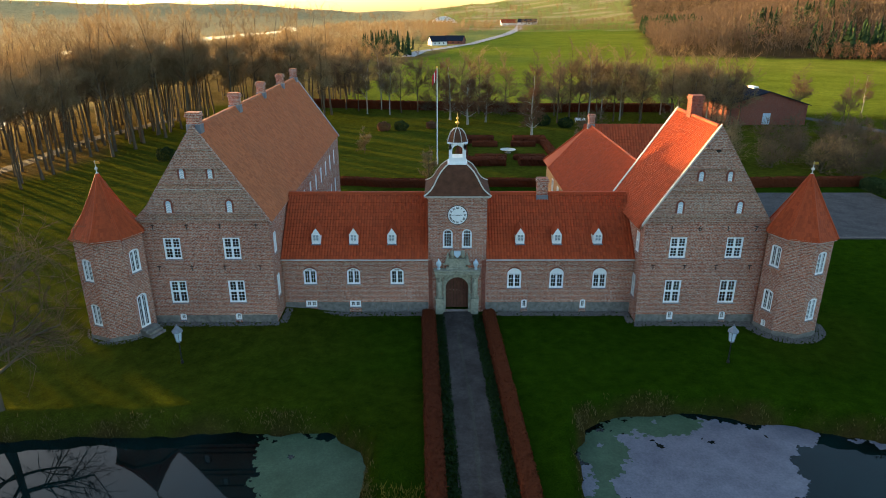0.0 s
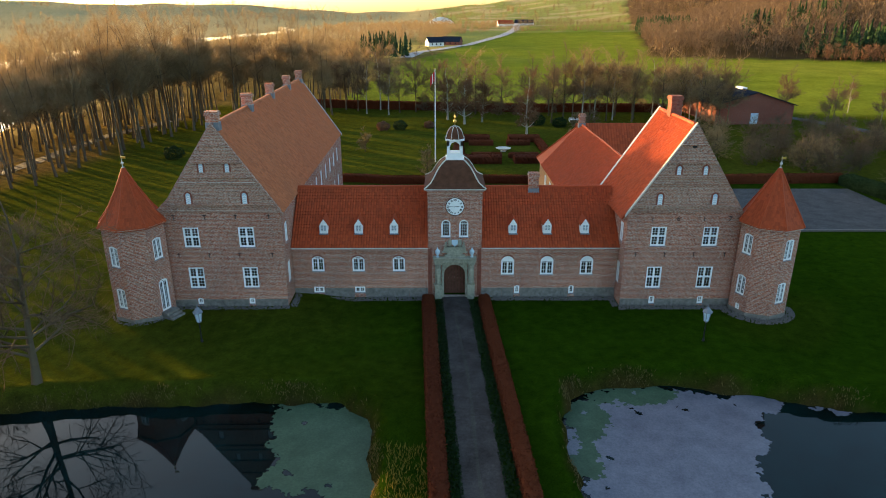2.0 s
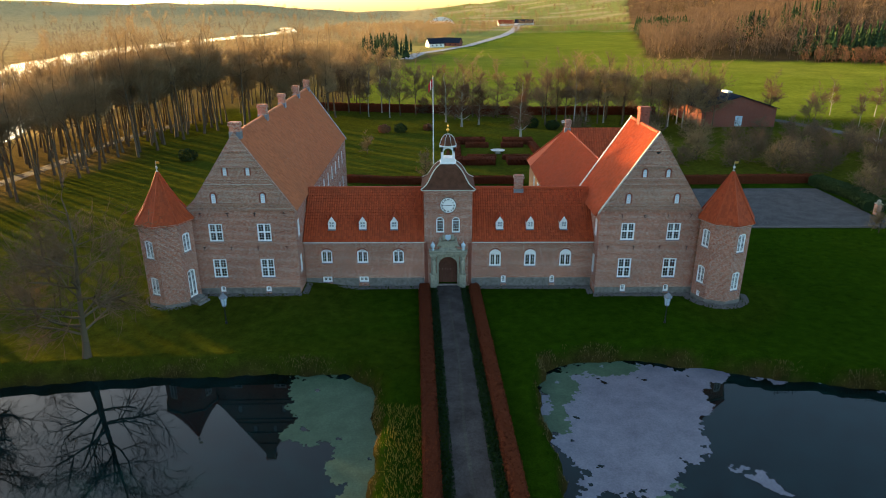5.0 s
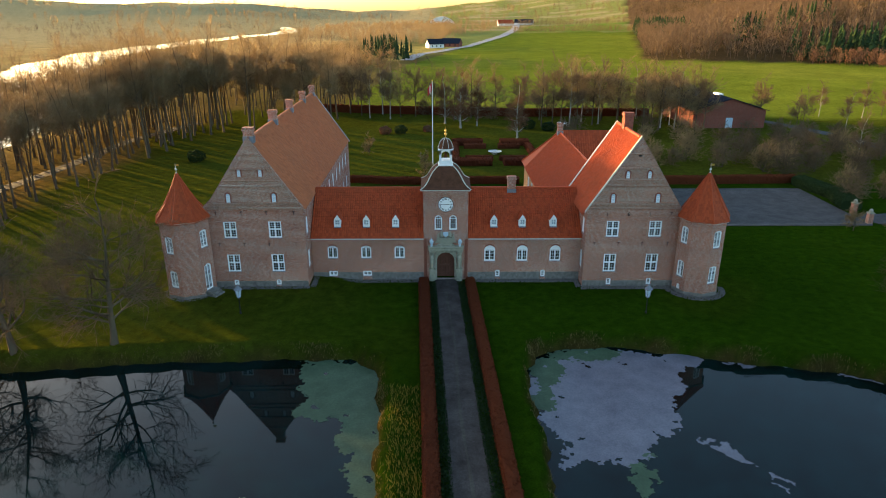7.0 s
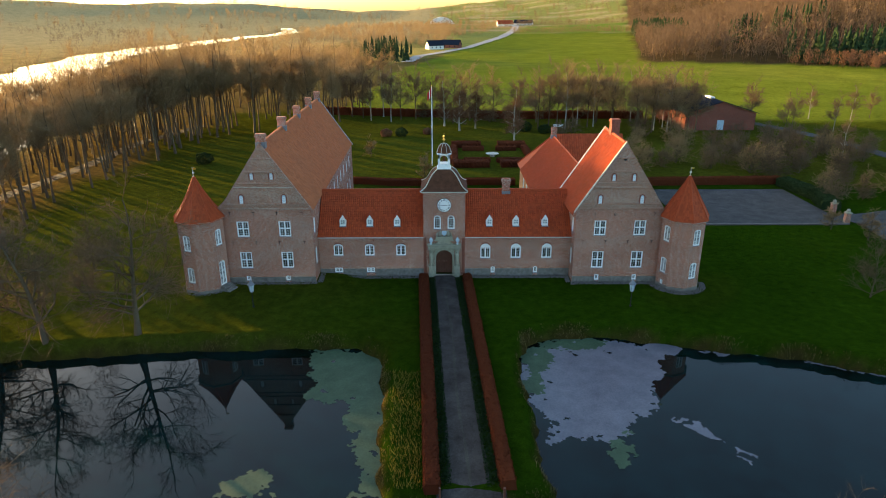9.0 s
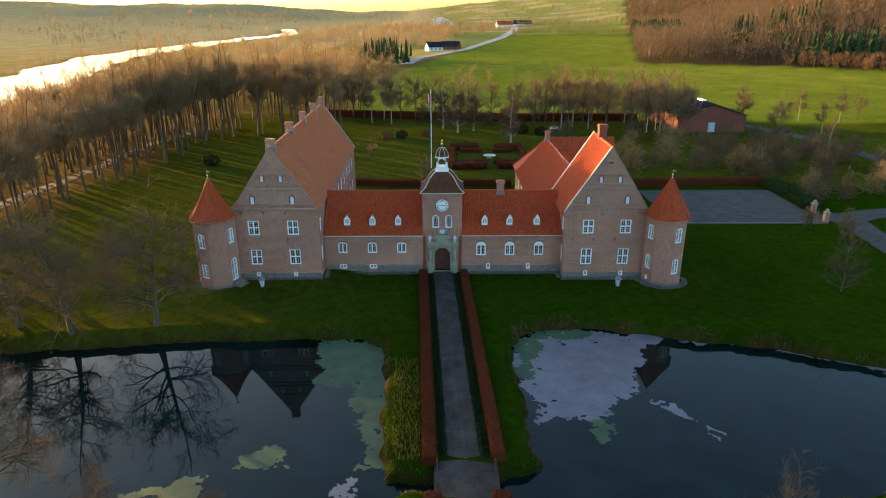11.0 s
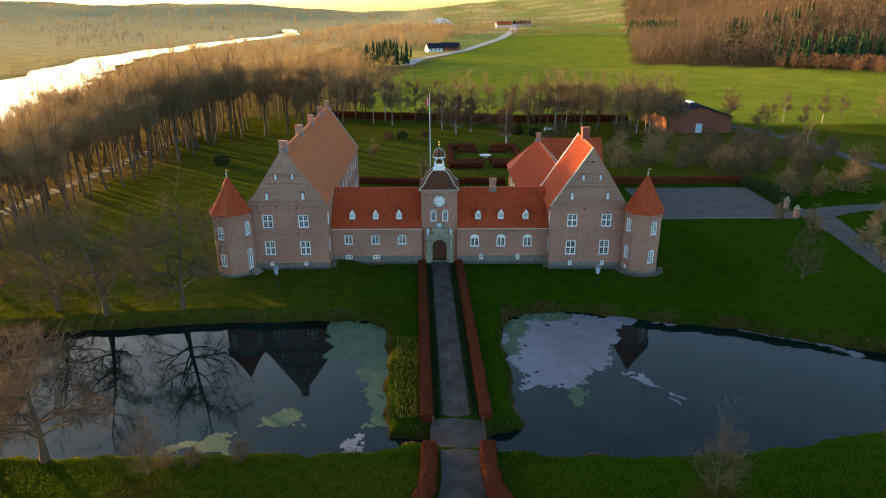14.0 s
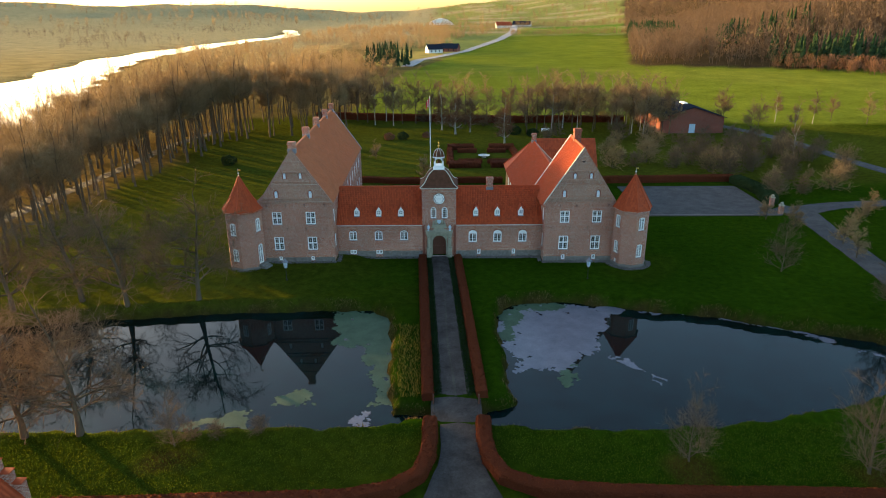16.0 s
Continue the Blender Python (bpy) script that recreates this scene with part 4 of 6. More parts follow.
def low_range(label, x0, x1, wins, rise, z0, z1, blank, feet, dorm):
    th = thing("gatehouse_range", ((x0 + x1) / 2, RIDGE_Y, 0), label, "house", "ranges beside the gate tower")
    W = 1.15 if not blank else 1.22
    holes = [(x - x0 - W / 2, x - x0 + W / 2, z0, z1, rise) for x in wins] + [(x - x0 - w / 2, x - x0 + w / 2, a, b, r) for x, w, a, b, r in feet]
    part("front_wall", holed_wall(x1 - x0, EAVE_Z, 0.5, holes), "brick", th, at=pose(x0, -0.3, 0))
    for x in wins:
        window(th, face(x, -0.24, z0), W, z1 - z0, 4, 3, rise, False, blank)
        o, i = arc(-W / 2 - 0.02, W / 2 + 0.02, z1 - z0 - rise + 0.01, rise + 0.16), arc(-W / 2, W / 2, z1 - z0 - rise, rise)
        m = MB()
        for (a, b), (c, d) in zip(zip(o, o[1:]), zip(i, i[1:])):
            m.prism([a, b, d, c], "y", -0.03, -0.002)
        part("window_arch", m, "brick_barn", th, at=face(x, -0.3, z0))
    for x, w, a, b, r in feet:
        window(th, face(x, -0.25, a), w, b - a, 4 if w > 0.7 else 2, 2 if w > 0.7 else 3, r, False)
    part("rear_wall", MB().box(x0, x1, 8.4, 8.9, 0, EAVE_Z), "brick", th)
    part("floor", MB().box(x0, x1, 0.2, 8.4, 0, 0.3), "floor", th)
    part("attic_floor", MB().box(x0, x1, 0.2, 8.4, EAVE_Z - 0.3, EAVE_Z - 0.05), "floor", th)
    slope(th, (x0, RIDGE_Y, RIDGE_Z), (x1, RIDGE_Y, RIDGE_Z), (x0, -0.7, EAVE_Z - 0.02), (x1, -0.7, EAVE_Z - 0.02), "tile")
    slope(th, (x0, RIDGE_Y, RIDGE_Z), (x1, RIDGE_Y, RIDGE_Z), (x0, 9.3, EAVE_Z - 0.02), (x1, 9.3, EAVE_Z - 0.02), "tile")
    part("ridge_tiles", MB().prism([(RIDGE_Y - 0.2, RIDGE_Z - 0.08), (RIDGE_Y - 0.1, RIDGE_Z + 0.09), (RIDGE_Y + 0.1, RIDGE_Z + 0.09), (RIDGE_Y + 0.2, RIDGE_Z - 0.08)], "x", x0, x1), "tile", th)
    part("eaves_board", MB().box(x0, x1, -0.62, -0.303, EAVE_Z - 0.2, EAVE_Z - 0.07), "lime", th, "pale eaves moulding")
    part("gutter", MB().box(x0, x1, -0.84, -0.72, EAVE_Z - 0.12, EAVE_Z - 0.02), "lime", th, bevel=0.04)
    for x in dorm:
        d = MB()
        w, yf, zb, zs, za = 0.36, 0.15, 6.3, 7.1, 7.68
        d.prism([(x - w, zb), (x + w, zb), (x + w, zs), (x, za), (x - w, zs)], "y", yf + 0.02, yf + 0.12)
        for s in (-1, 1):
            d.prism([(yf + 0.12, zb), (yf + 0.12, zs), (1.35, zs), (0.55, zb)], "x", x + s * w - 0.05, x + s * w)
        ob = part("dormer", d, "white", th, "small white gabled dormer")
        roof = MB()
        for s in (-1, 1):
            roof.prism([(x, za + 0.09), (x + s * (w + 0.1), zs - 0.04), (x + s * (w + 0.1), zs - 0.10), (x, za + 0.02)], "y", yf + 0.06, 2.2 if s else 0)
        sub("dormer_roof", roof.mesh("dormer_roof", "tile"), ob)
        sub("dormer_pane", MB().box(x - 0.22, x + 0.22, yf - 0.004, yf + 0.016, zb + 0.28, zb + 0.78).mesh("dormer_pane", "glass"), ob)
        bars = MB().box(x - 0.03, x + 0.03, yf - 0.03, yf - 0.006, zb + 0.28, zb + 0.78).box(x - 0.22, x - 0.03, yf - 0.028, yf - 0.006, zb + 0.5, zb + 0.56).box(x + 0.03, x + 0.22, yf - 0.028, yf - 0.006, zb + 0.5, zb + 0.56)
        bars.box(x - 0.28, x - 0.22, yf - 0.03, yf + 0.018, zb + 0.22, zb + 0.84).box(x + 0.22, x + 0.28, yf - 0.03, yf + 0.018, zb + 0.22, zb + 0.84).box(x - 0.22, x + 0.22, yf - 0.03, yf + 0.018, zb + 0.22, zb + 0.28).box(x - 0.22, x + 0.22, yf - 0.03, yf + 0.018, zb + 0.78, zb + 0.84)
        sub("dormer_frame", bars.mesh("dormer_frame", "white"), ob)
        sub("lead_apron", MB().box(x - w - 0.06, x + w + 0.06, yf - 0.12, yf + 0.02, zb - 0.1, zb).mesh("lead_apron", "lead"), ob)
    plinth(th, x0 + 0.02, x1 - 0.02, -0.3, -0.05, 0.98, [(x - w / 2 - 0.05, x + w / 2 + 0.05) for x, w, a, b, r in feet], seed=int(x0 * 10) % 97)
    return th


left_range = low_range("low brick range with red pantiles and three dormers", -15.2, -2.5, (-12.85, -9.05, -5.25), 0.28, 2.68, 4.2, 0.0, ((-12.9, 0.98, 0.5, 1.1, 0), (-9.0, 0.98, 0.5, 1.1, 0)), (-12.2, -8.95, -5.65))
right_range = low_range("low brick range with boarded arched window heads", 2.5, 15.3, (5.0, 8.7, 12.45), 0.42, 2.32, 4.2, 0.22, ((5.95, 0.5, 0.4, 1.2, 0.1), (11.15, 0.5, 0.4, 1.2, 0.1)), (5.45, 8.65, 12.15))
chimney(right_range, 7.7, 4.1, 8.9, 11.15, 0.95, 0.7)

# gate tower
TC = 2.25
tower = thing("gate_tower", (0, TC, 0), "square brick gate tower with clock, bell roof and lantern", "tower")
tw_holes = [(2.5 - 1.18, 2.5 + 1.18, 0.0, 3.55, 1.1), (2.5 - 1.25, 2.5 - 0.4, 6.05, 7.75, 0.42), (2.5 + 0.4, 2.5 + 1.25, 6.05, 7.75, 0.42)]
part("front_wall", holed_wall(5.0, 10.45, 0.5, tw_holes), "brick", tower, at=pose(-2.5, -0.25, 0))
part("side_wall", MB().box(-2.5, -2.0, 0.25, 4.75, 0, 10.45), "brick", tower)
part("side_wall", MB().box(2.0, 2.5, 0.25, 4.75, 0, 10.45), "brick", tower)
part("rear_wall", holed_wall(4.0, 10.45, 0.4, [(0.8, 3.2, 0, 3.55, 1.1)]), "brick", tower, at=pose(-2.0, 4.35, 0))
part("passage_ceiling", MB().box(-2, 2, 0.25, 4.35, 3.7, 4.0), "floor", tower)
part("cornice", MB().box(-2.62, 2.62, -0.37, 4.87, 10.45, 10.6), "brick", tower, bevel=0.03)
part("eaves_moulding", MB().box(-2.76, 2.76, -0.51, 5.01, 10.6, 10.72), "lime", tower, "pale eaves moulding")
for x in (-0.825, 0.825):
    window(tower, face(x, -0.18, 6.05), 0.85, 1.7, 3, 4, 0.42, False)
for s in (-1, 1):
    part("corner_pilaster", MB().box(s * 2.5 - 0.35 if s > 0 else -2.5, 2.5 if s > 0 else -2.15, -0.31, -0.253, 0.2, 4.9), "brick_barn", tower)
# bell-shaped roof on the square, with pale hips
bell = [(2.80, 10.72), (2.55, 10.86), (2.2, 11.12), (1.95, 11.5), (1.72, 11.95), (1.42, 12.42), (1.08, 12.76), (0.82, 12.95)]
part("bell_roof", MB().lathe([(r * math.sqrt(2), z) for r, z in bell], 4, 0, TC, math.pi / 4), "copper", tower, "dark brown bell-shaped roof")
for sx in (-1, 1):
    for sy in (-1, 1):
        h = MB()
        for (r0, z0), (r1, z1) in zip(bell, bell[1:]):
            h.tube((sx * r0, TC + sy * r0, z0 + 0.02), (sx * r1, TC + sy * r1, z1 + 0.02), 0.06, 0.06, 5)
        part("roof_hip", h, "lime", tower, "pale lead-covered hip")
lan = part("lantern", MB().box(-0.84, 0.84, TC - 0.84, TC + 0.84, 12.95, 13.1).box(-0.72, 0.72, TC - 0.72, TC + 0.72, 13.1, 13.55), "white", tower, "white open bell lantern")
for sx in (-1, 1):
    for sy in (-1, 1):
        posts = MB().box(sx * 0.72 - (0.26 if sx > 0 else 0), sx * 0.72 + (0 if sx > 0 else 0.26), TC + sy * 0.72 - (0.26 if sy > 0 else 0), TC + sy * 0.72 + (0 if sy > 0 else 0.26), 13.55, 14.2)
        sub("lantern_post", posts.mesh("lantern_post", "white"), lan)
for k in range(4):
    head = MB()
    ap = arc(-0.46, 0.46, 14.2, 0.38)
    for (a, b) in zip(ap, ap[1:]):
        head.prism([a, b, (b[0], 14.72), (a[0], 14.72)], "y", -0.72, -0.5)
    head.prism([(-0.72, 14.2), (-0.46, 14.2), (-0.46, 14.72), (-0.72, 14.72)], "y", -0.72, -0.5)
    head.prism([(0.46, 14.2), (0.72, 14.2), (0.72, 14.72), (0.46, 14.72)], "y", -0.72, -0.5)
    me = head.mesh("lantern_arch", "white")
    me.transform(Matrix.Translation((0, TC, 0)) @ Matrix.Rotation(k * math.pi / 2, 4, "Z"))
    sub("lantern_arch", me, lan)
sub("bell", MB().lathe([(0.02, 14.35), (0.10, 14.33), (0.15, 14.1), (0.2, 13.9), (0.27, 13.8)][::-1], 14, 0, TC).mesh("bell", "copper"), lan, "dark bronze bell")
sub("lantern_cornice", MB().box(-0.86, 0.86, TC - 0.86, TC + 0.86, 14.72, 14.84).mesh("lantern_cornice", "white"), lan)
dome = [(0.86, 14.84), (0.76, 14.98), (0.70, 15.25), (0.58, 15.55), (0.36, 15.82), (0.08, 15.95)]
part("dome", MB().lathe([(r * 1.12, z) for r, z in dome], 8, 0, TC, math.pi / 8), "copper", tower, "dark brown dome")
for k in range(8):
    a = math.pi / 8 + k * math.pi / 4
    h = MB()
    for (r0, z0), (r1, z1) in zip(dome, dome[1:]):
        h.tube((1.12 * r0 * math.cos(a), TC + 1.12 * r0 * math.sin(a), z0), (1.12 * r1 * math.cos(a), TC + 1.12 * r1 * math.sin(a), z1), 0.035, 0.035, 4)
    part("dome_rib", h, "lime", tower)
fin = MB().lathe([(0.03, 15.95), (0.03, 16.2), (0.12, 16.26), (0.16, 16.36), (0.12, 16.46), (0.03, 16.52), (0.02, 16.62), (0.09, 16.67), (0.11, 16.74), (0.08, 16.82), (0.01, 16.9), (0.01, 17.15)], 10, 0, TC)
part("finial", fin, "gold", tower, "gilded ball finial", smooth=True)
# clock
clock = part("clock", MB().lathe([(0.80, 0.0), (0.80, 0.06), (0.76, 0.075)], 40, 0, 0), "white", tower, "round white clock face with Roman numerals", at=pose(0, -0.253, 9.02, 90))
sub("clock_rim", MB().lathe([(0.86, 0.0), (0.86, 0.05), (0.80, 0.05)], 40, 0, 0).mesh("clock_rim", "iron"), clock)
NUM = ["XII", "I", "II", "III", "IIII", "V", "VI", "VII", "VIII", "IX", "X", "XI"]
for k, s in enumerate(NUM):
    cu = bpy.data.curves.new("numeral", "FONT")
    cu.body, cu.size, cu.align_x, cu.align_y, cu.extrude = s, 0.24, "CENTER", "CENTER", 0.006
    cu.offset = 0.008
    cu.materials.append(M["iron"])
    ob = new("numeral", cu)
    ob.parent = clock
    a = math.radians(90 - 30 * k)
    ob.matrix_basis = pose(0.62 * math.cos(a), 0.62 * math.sin(a), 0.082, 0, 0, math.degrees(a) - 90)
for name, l, w, deg, z in (("hour_arm", 0.42, 0.05, 2, 0.09), ("minute_arm", 0.62, 0.035, 178, 0.098)):
    m = MB().box(-0.1, l, -w / 2, w / 2, z, z + 0.008)
    me = m.mesh(name, "iron")
    me.transform(Matrix.Rotation(math.radians(deg), 4, "Z"))
    sub(name, me, clock)
# sandstone portal
portal = thing("gate_portal", (0, -0.6, 0), "carved sandstone gate portal with urns and coat of arms", "portal")
for s in (-1, 1):
    part("pedestal", MB().box(s * 1.55 - 0.33, s * 1.55 + 0.33, -0.85, -0.26, 0.0, 1.35), "sand", portal, bevel=0.04)
    part("pedestal_cap", MB().box(s * 1.55 - 0.38, s * 1.55 + 0.38, -0.9, -0.26, 1.35, 1.5), "sand", portal, bevel=0.03)
    part("pilaster_back", MB().box(s * 1.55 - 0.28, s * 1.55 + 0.28, -0.5, -0.26, 1.5, 3.75), "sand", portal)
    fig = MB().lathe([(0.2, 1.5), (0.24, 1.7), (0.19, 2.2), (0.22, 2.55), (0.25, 2.85), (0.2, 3.02), (0.09, 3.08), (0.13, 3.18), (0.13, 3.34), (0.06, 3.42)], 12, s * 1.55, -0.68)
    part("carved_figure", fig, "sand", portal, smooth=True)
    part("capital", MB().box(s * 1.55 - 0.34, s * 1.55 + 0.34, -0.88, -0.26, 3.5, 3.75), "sand", portal, bevel=0.05)
    part("urn", MB().lathe([(0.14, 4.22), (0.16, 4.3), (0.07, 4.38), (0.2, 4.58), (0.24, 4.75), (0.2, 4.9), (0.1, 4.98), (0.06, 5.08), (0.02, 5.2)], 12, s * 1.6, -0.62), "blue", portal, "pale grey stone urn", smooth=True)
    sc = MB().prism([(s * 0.95, 4.62), (s * 1.25, 4.62), (s * 1.05, 4.85), (s * 0.98, 5.2), (s * 0.72, 5.35), (s * 0.72, 4.62)], "y", -0.66, -0.4)
    part("scroll", sc, "sand", portal, bevel=0.03)
    part("small_finial", MB().lathe([(0.12, 5.3), (0.14, 5.4), (0.05, 5.45), (0.11, 5.6), (0.02, 5.75)], 10, s * 0.82, -0.55), "sand", portal)
    jm = MB().box(min(s * 1.0, s * 1.21), max(s * 1.0, s * 1.21), -0.5, -0.26, 0, 2.42)
    part("jamb", jm, "sand", portal)
ar = MB()
o, i = arc(-1.21, 1.21, 2.42, 1.21, 14), arc(-1.0, 1.0, 2.42, 1.0, 14)
for (a, b), (c, d) in zip(zip(o, o[1:]), zip(i, i[1:])):
    ar.prism([a, b, d, c], "y", -0.5, -0.26)
part("arch", ar, "sand", portal)
sp = MB()
for (a, b) in zip(o, o[1:]):
    sp.prism([a, b, (b[0], 3.75), (a[0], 3.75)], "y", -0.42, -0.262)
part("spandrel", sp, "sand", portal)
part("entablature", MB().box(-1.95, 1.95, -0.92, -0.26, 3.75, 3.95).box(-1.88, 1.88, -0.85, -0.26, 3.95, 4.1).box(-2.02, 2.02, -1.0, -0.26, 4.1, 4.22), "sand", portal, bevel=0.03)
part("inscription_panel", MB().box(-0.95, 0.95, -0.7, -0.3, 4.22, 4.4).box(-0.72, 0.72, -0.62, -0.3, 4.4, 5.1).box(-0.9, 0.9, -0.72, -0.3, 5.1, 5.22), "sand", portal, bevel=0.02)
part("coat_of_arms", MB().prism([(-0.28, 5.9), (0.28, 5.9), (0.3, 5.55), (0, 5.24), (-0.3, 5.55)], "y", -0.7, -0.5), "blue", portal, "weathered pale blue shield", bevel=0.04)
for s in (-1, 1):
    part("crest_scroll", MB().lathe([(0.05, 5.24), (0.2, 5.4), (0.22, 5.62), (0.14, 5.86), (0.05, 5.98)], 9, s * 0.46, -0.58), "sand", portal, smooth=True)
gt = thing("gate_leaf", (0, 0.65, 0.02), "dark oak plank gate inside the passage", "gate")
for k in range(8):
    part("plank", MB().box(-1.18 + k * 0.297, -1.18 + k * 0.297 + 0.285, 0.62, 0.68, 0.04, 3.5), "oak", gt)

# corner towers
def corner_tower(label, cx, cy, r, base, ze, za, wins, door=None, flare=0.0):
    th = thing("corner_tower", (cx, cy, base), label, "tower", "corner towers")
    side = 2 * r * math.sin(math.pi / 8)
    ap = r * math.cos(math.pi / 8)
    for k in range(8):
        ang = 22.5 + 45 * k - 180
        zs = [w for w in wins if abs(w[0] - ang) < 1]
        holes = [(side / 2 - w / 2, side / 2 + w / 2, z0 - base, z1 - base, 0.16 if w > 0.6 else 0.06) for _, z0, z1, w in zs]
        if door and abs(door[0] - ang) < 1:
            holes.append((side / 2 - 0.5, side / 2 + 0.5, door[1] - base, door[2] - base, 0.2))
        c, s = math.cos(radians(ang)), math.sin(radians(ang))
        rot = ang + 90
        u = Vector((math.cos(radians(rot)), math.sin(radians(rot)), 0))
        o = Vector((cx + ap * c, cy + ap * s, base))
        part("wall_face", holed_wall(side, ze - base, 0.35, holes), "brick", th, at=Matrix.Translation(o - u * side / 2) @ pose(0, 0, 0, 0, 0, rot))
        for _, z0, z1, w in zs:
            q = o + Vector((-c, -s, 0)) * 0.06
            window(th, face(q.x, q.y, z0, rot), w, z1 - z0, 2 if w < 0.6 else 4, 4 if w > 0.6 else 3, 0.16 if w > 0.6 else 0.06, False)
        if door and abs(door[0] - ang) < 1:
            q = o + Vector((-c, -s, 0)) * 0.06
            window(th, face(q.x, q.y, door[1], rot), 1.0, door[2] - door[1], 4, 5, 0.2, False)
            st = Matrix.Translation((o.x + c * 0.45, o.y + s * 0.45, 0)) @ pose(0, 0, 0, 0, 0, rot)
            for q_ in range(3):
                part("door_step", MB().box(-0.7, 0.7, -0.3 * q_ - 0.2, -0.3 * q_ + 0.45, base - 0.3, door[1] - 0.18 * q_ - 0.02), "granite", th, at=st)
        part("eaves_moulding", MB().box(-side / 2 - 0.07, side / 2 + 0.07, -0.17, 0.0, ze - 0.16, ze - 0.02), "lime", th, at=Matrix.Translation(o - Vector((0, 0, base))) @ pose(0, 0, 0, 0, 0, rot))
        m = MB().box(-side / 2 + 0.01, side / 2 - 0.01, -0.06, -0.003, base - 0.2, base + 0.55)
        part("plinth_stone", m, "granite", th, at=Matrix.Translation((o.x, o.y, 0)) @ pose(0, 0, 0, 0, 0, rot))
    re = r + 0.27
    prof = [(re, ze - 0.1), (re * 0.82, ze + (za - ze) * 0.11), (re * 0.61, ze + (za - ze) * 0.29), (re * 0.32, ze + (za - ze) * 0.61), (0.05, za)] if flare else [(re, ze - 0.06), (re * 0.75, ze + (za - ze) * 0.24), (re * 0.5, ze + (za - ze) * 0.49), (0.05, za)]
    part("roof_deck", MB().lathe([(a * 0.985, b - 0.05) for a, b in prof], 8, cx, cy, 0), "tile", th)
    tl = MB()
    for k in range(8):
        a0, a1 = k * math.pi / 4, (k + 1) * math.pi / 4
        for (r0, z0), (r1, z1) in zip(prof, prof[1:]):
            n = max(1, round(math.hypot(r0 - r1, z1 - z0) / 0.33))
            for j in range(n):
                ra, rb = r0 + (r1 - r0) * j / n, r0 + (r1 - r0) * (j + 1.06) / n
                zA, zB = z0 + (z1 - z0) * j / n, z0 + (z1 - z0) * (j + 1.06) / n
                cols = max(1, round(ra * 0.765 / 0.22))
                for i_ in range(cols):
                    q = []
                    for (rr, zz, lift) in ((ra, zA, 0.045), (rb, zB, 0.015)):
                        for u_ in (i_ / cols, (i_ + 0.5) / cols, (i_ + 0.96) / cols):
                            x = rr * (math.cos(a0) * (1 - u_) + math.cos(a1) * u_)
                            y = rr * (math.sin(a0) * (1 - u_) + math.sin(a1) * u_)
                            q.append((cx + x, cy + y, zz + lift + (0.03 if u_ == (i_ + 0.5) / cols else 0)))
                    b = len(tl.v)
                    tl.v += q
                    tl.f += [(b, b + 1, b + 4, b + 3), (b + 1, b + 2, b + 5, b + 4)]
    part("roof_tiles", tl, "tile", th, kind="stuff")
    for k in range(8):
        a = k * math.pi / 4
        h = MB()
        for (r0, z0), (r1, z1) in zip(prof, prof[1:]):
            h.tube((cx + r0 * math.cos(a), cy + r0 * math.sin(a), z0 + 0.06), (cx + r1 * math.cos(a), cy + r1 * math.sin(a), z1 + 0.06), 0.08, 0.08, 5)
        part("roof_hip", h, "tile", th)
    part("finial", MB().lathe([(0.1, za - 0.15), (0.12, za + 0.1), (0.04, za + 0.15), (0.03, za + 0.32), (0.12, za + 0.4), (0.12, za + 0.5), (0.03, za + 0.6), (0.015, za + 1.1)], 10, cx, cy), "lime", th, "pale metal finial")
    vane = MB().box(cx - 0.06, cx + 0.34, cy - 0.012, cy + 0.012, za + 0.82, za + 1.02)
    part("weather_vane", vane, "gold", th, "small gilded weather vane")
    return th


corner_tower("octagonal brick corner tower with a glazed door", -27.65, -4.2, 2.6, LB - 0.2, 8.95, 13.5, [(-112.5, 5.55, 7.4, 0.95), (-112.5, 1.75, 3.6, 0.95), (-22.5, 5.85, 7.75, 0.95)], (-22.5, 1.05, 3.95), 1.0)
corner_tower("octagonal brick corner tower with a pointed tiled roof", 27.65, -3.0, 2.5, -0.1, 8.5, 13.15, [(-157.5, 5.75, 7.6, 0.95), (-157.5, 1.9, 3.75, 0.95), (-67.5, 5.6, 7.5, 0.95), (-67.5, 1.55, 3.5, 0.95), (-157.5, 0.35, 1.0, 0.45)])

stone_skirt("foot_stones", [(-15.0, -0.62), (-2.3, -0.62)], 0.02, 3, 0.6)
stone_skirt("foot_stones", [(2.3, -0.62), (15.1, -0.62), (15.1, -2.6), (25.0, -2.6)], 0.02, 4, 0.5, 34)
stone_skirt("foot_stones", [(-25.0, -3.5), (-15.0, -3.5), (-15.0, -0.7)], LB, 5, 0.6)
stone_skirt("foot_stones", [(27.65 + 2.6 * math.cos(radians(a)), -3 + 2.6 * math.sin(radians(a))) for a in range(-190, 20, 15)], 0.02, 6, 0.7, 40)
stone_skirt("foot_stones", [(-27.65 + 2.7 * math.cos(radians(a)), -4.2 + 2.7 * math.sin(radians(a))) for a in range(-180, 0, 15)], LB - 0.1, 7, 0.6)

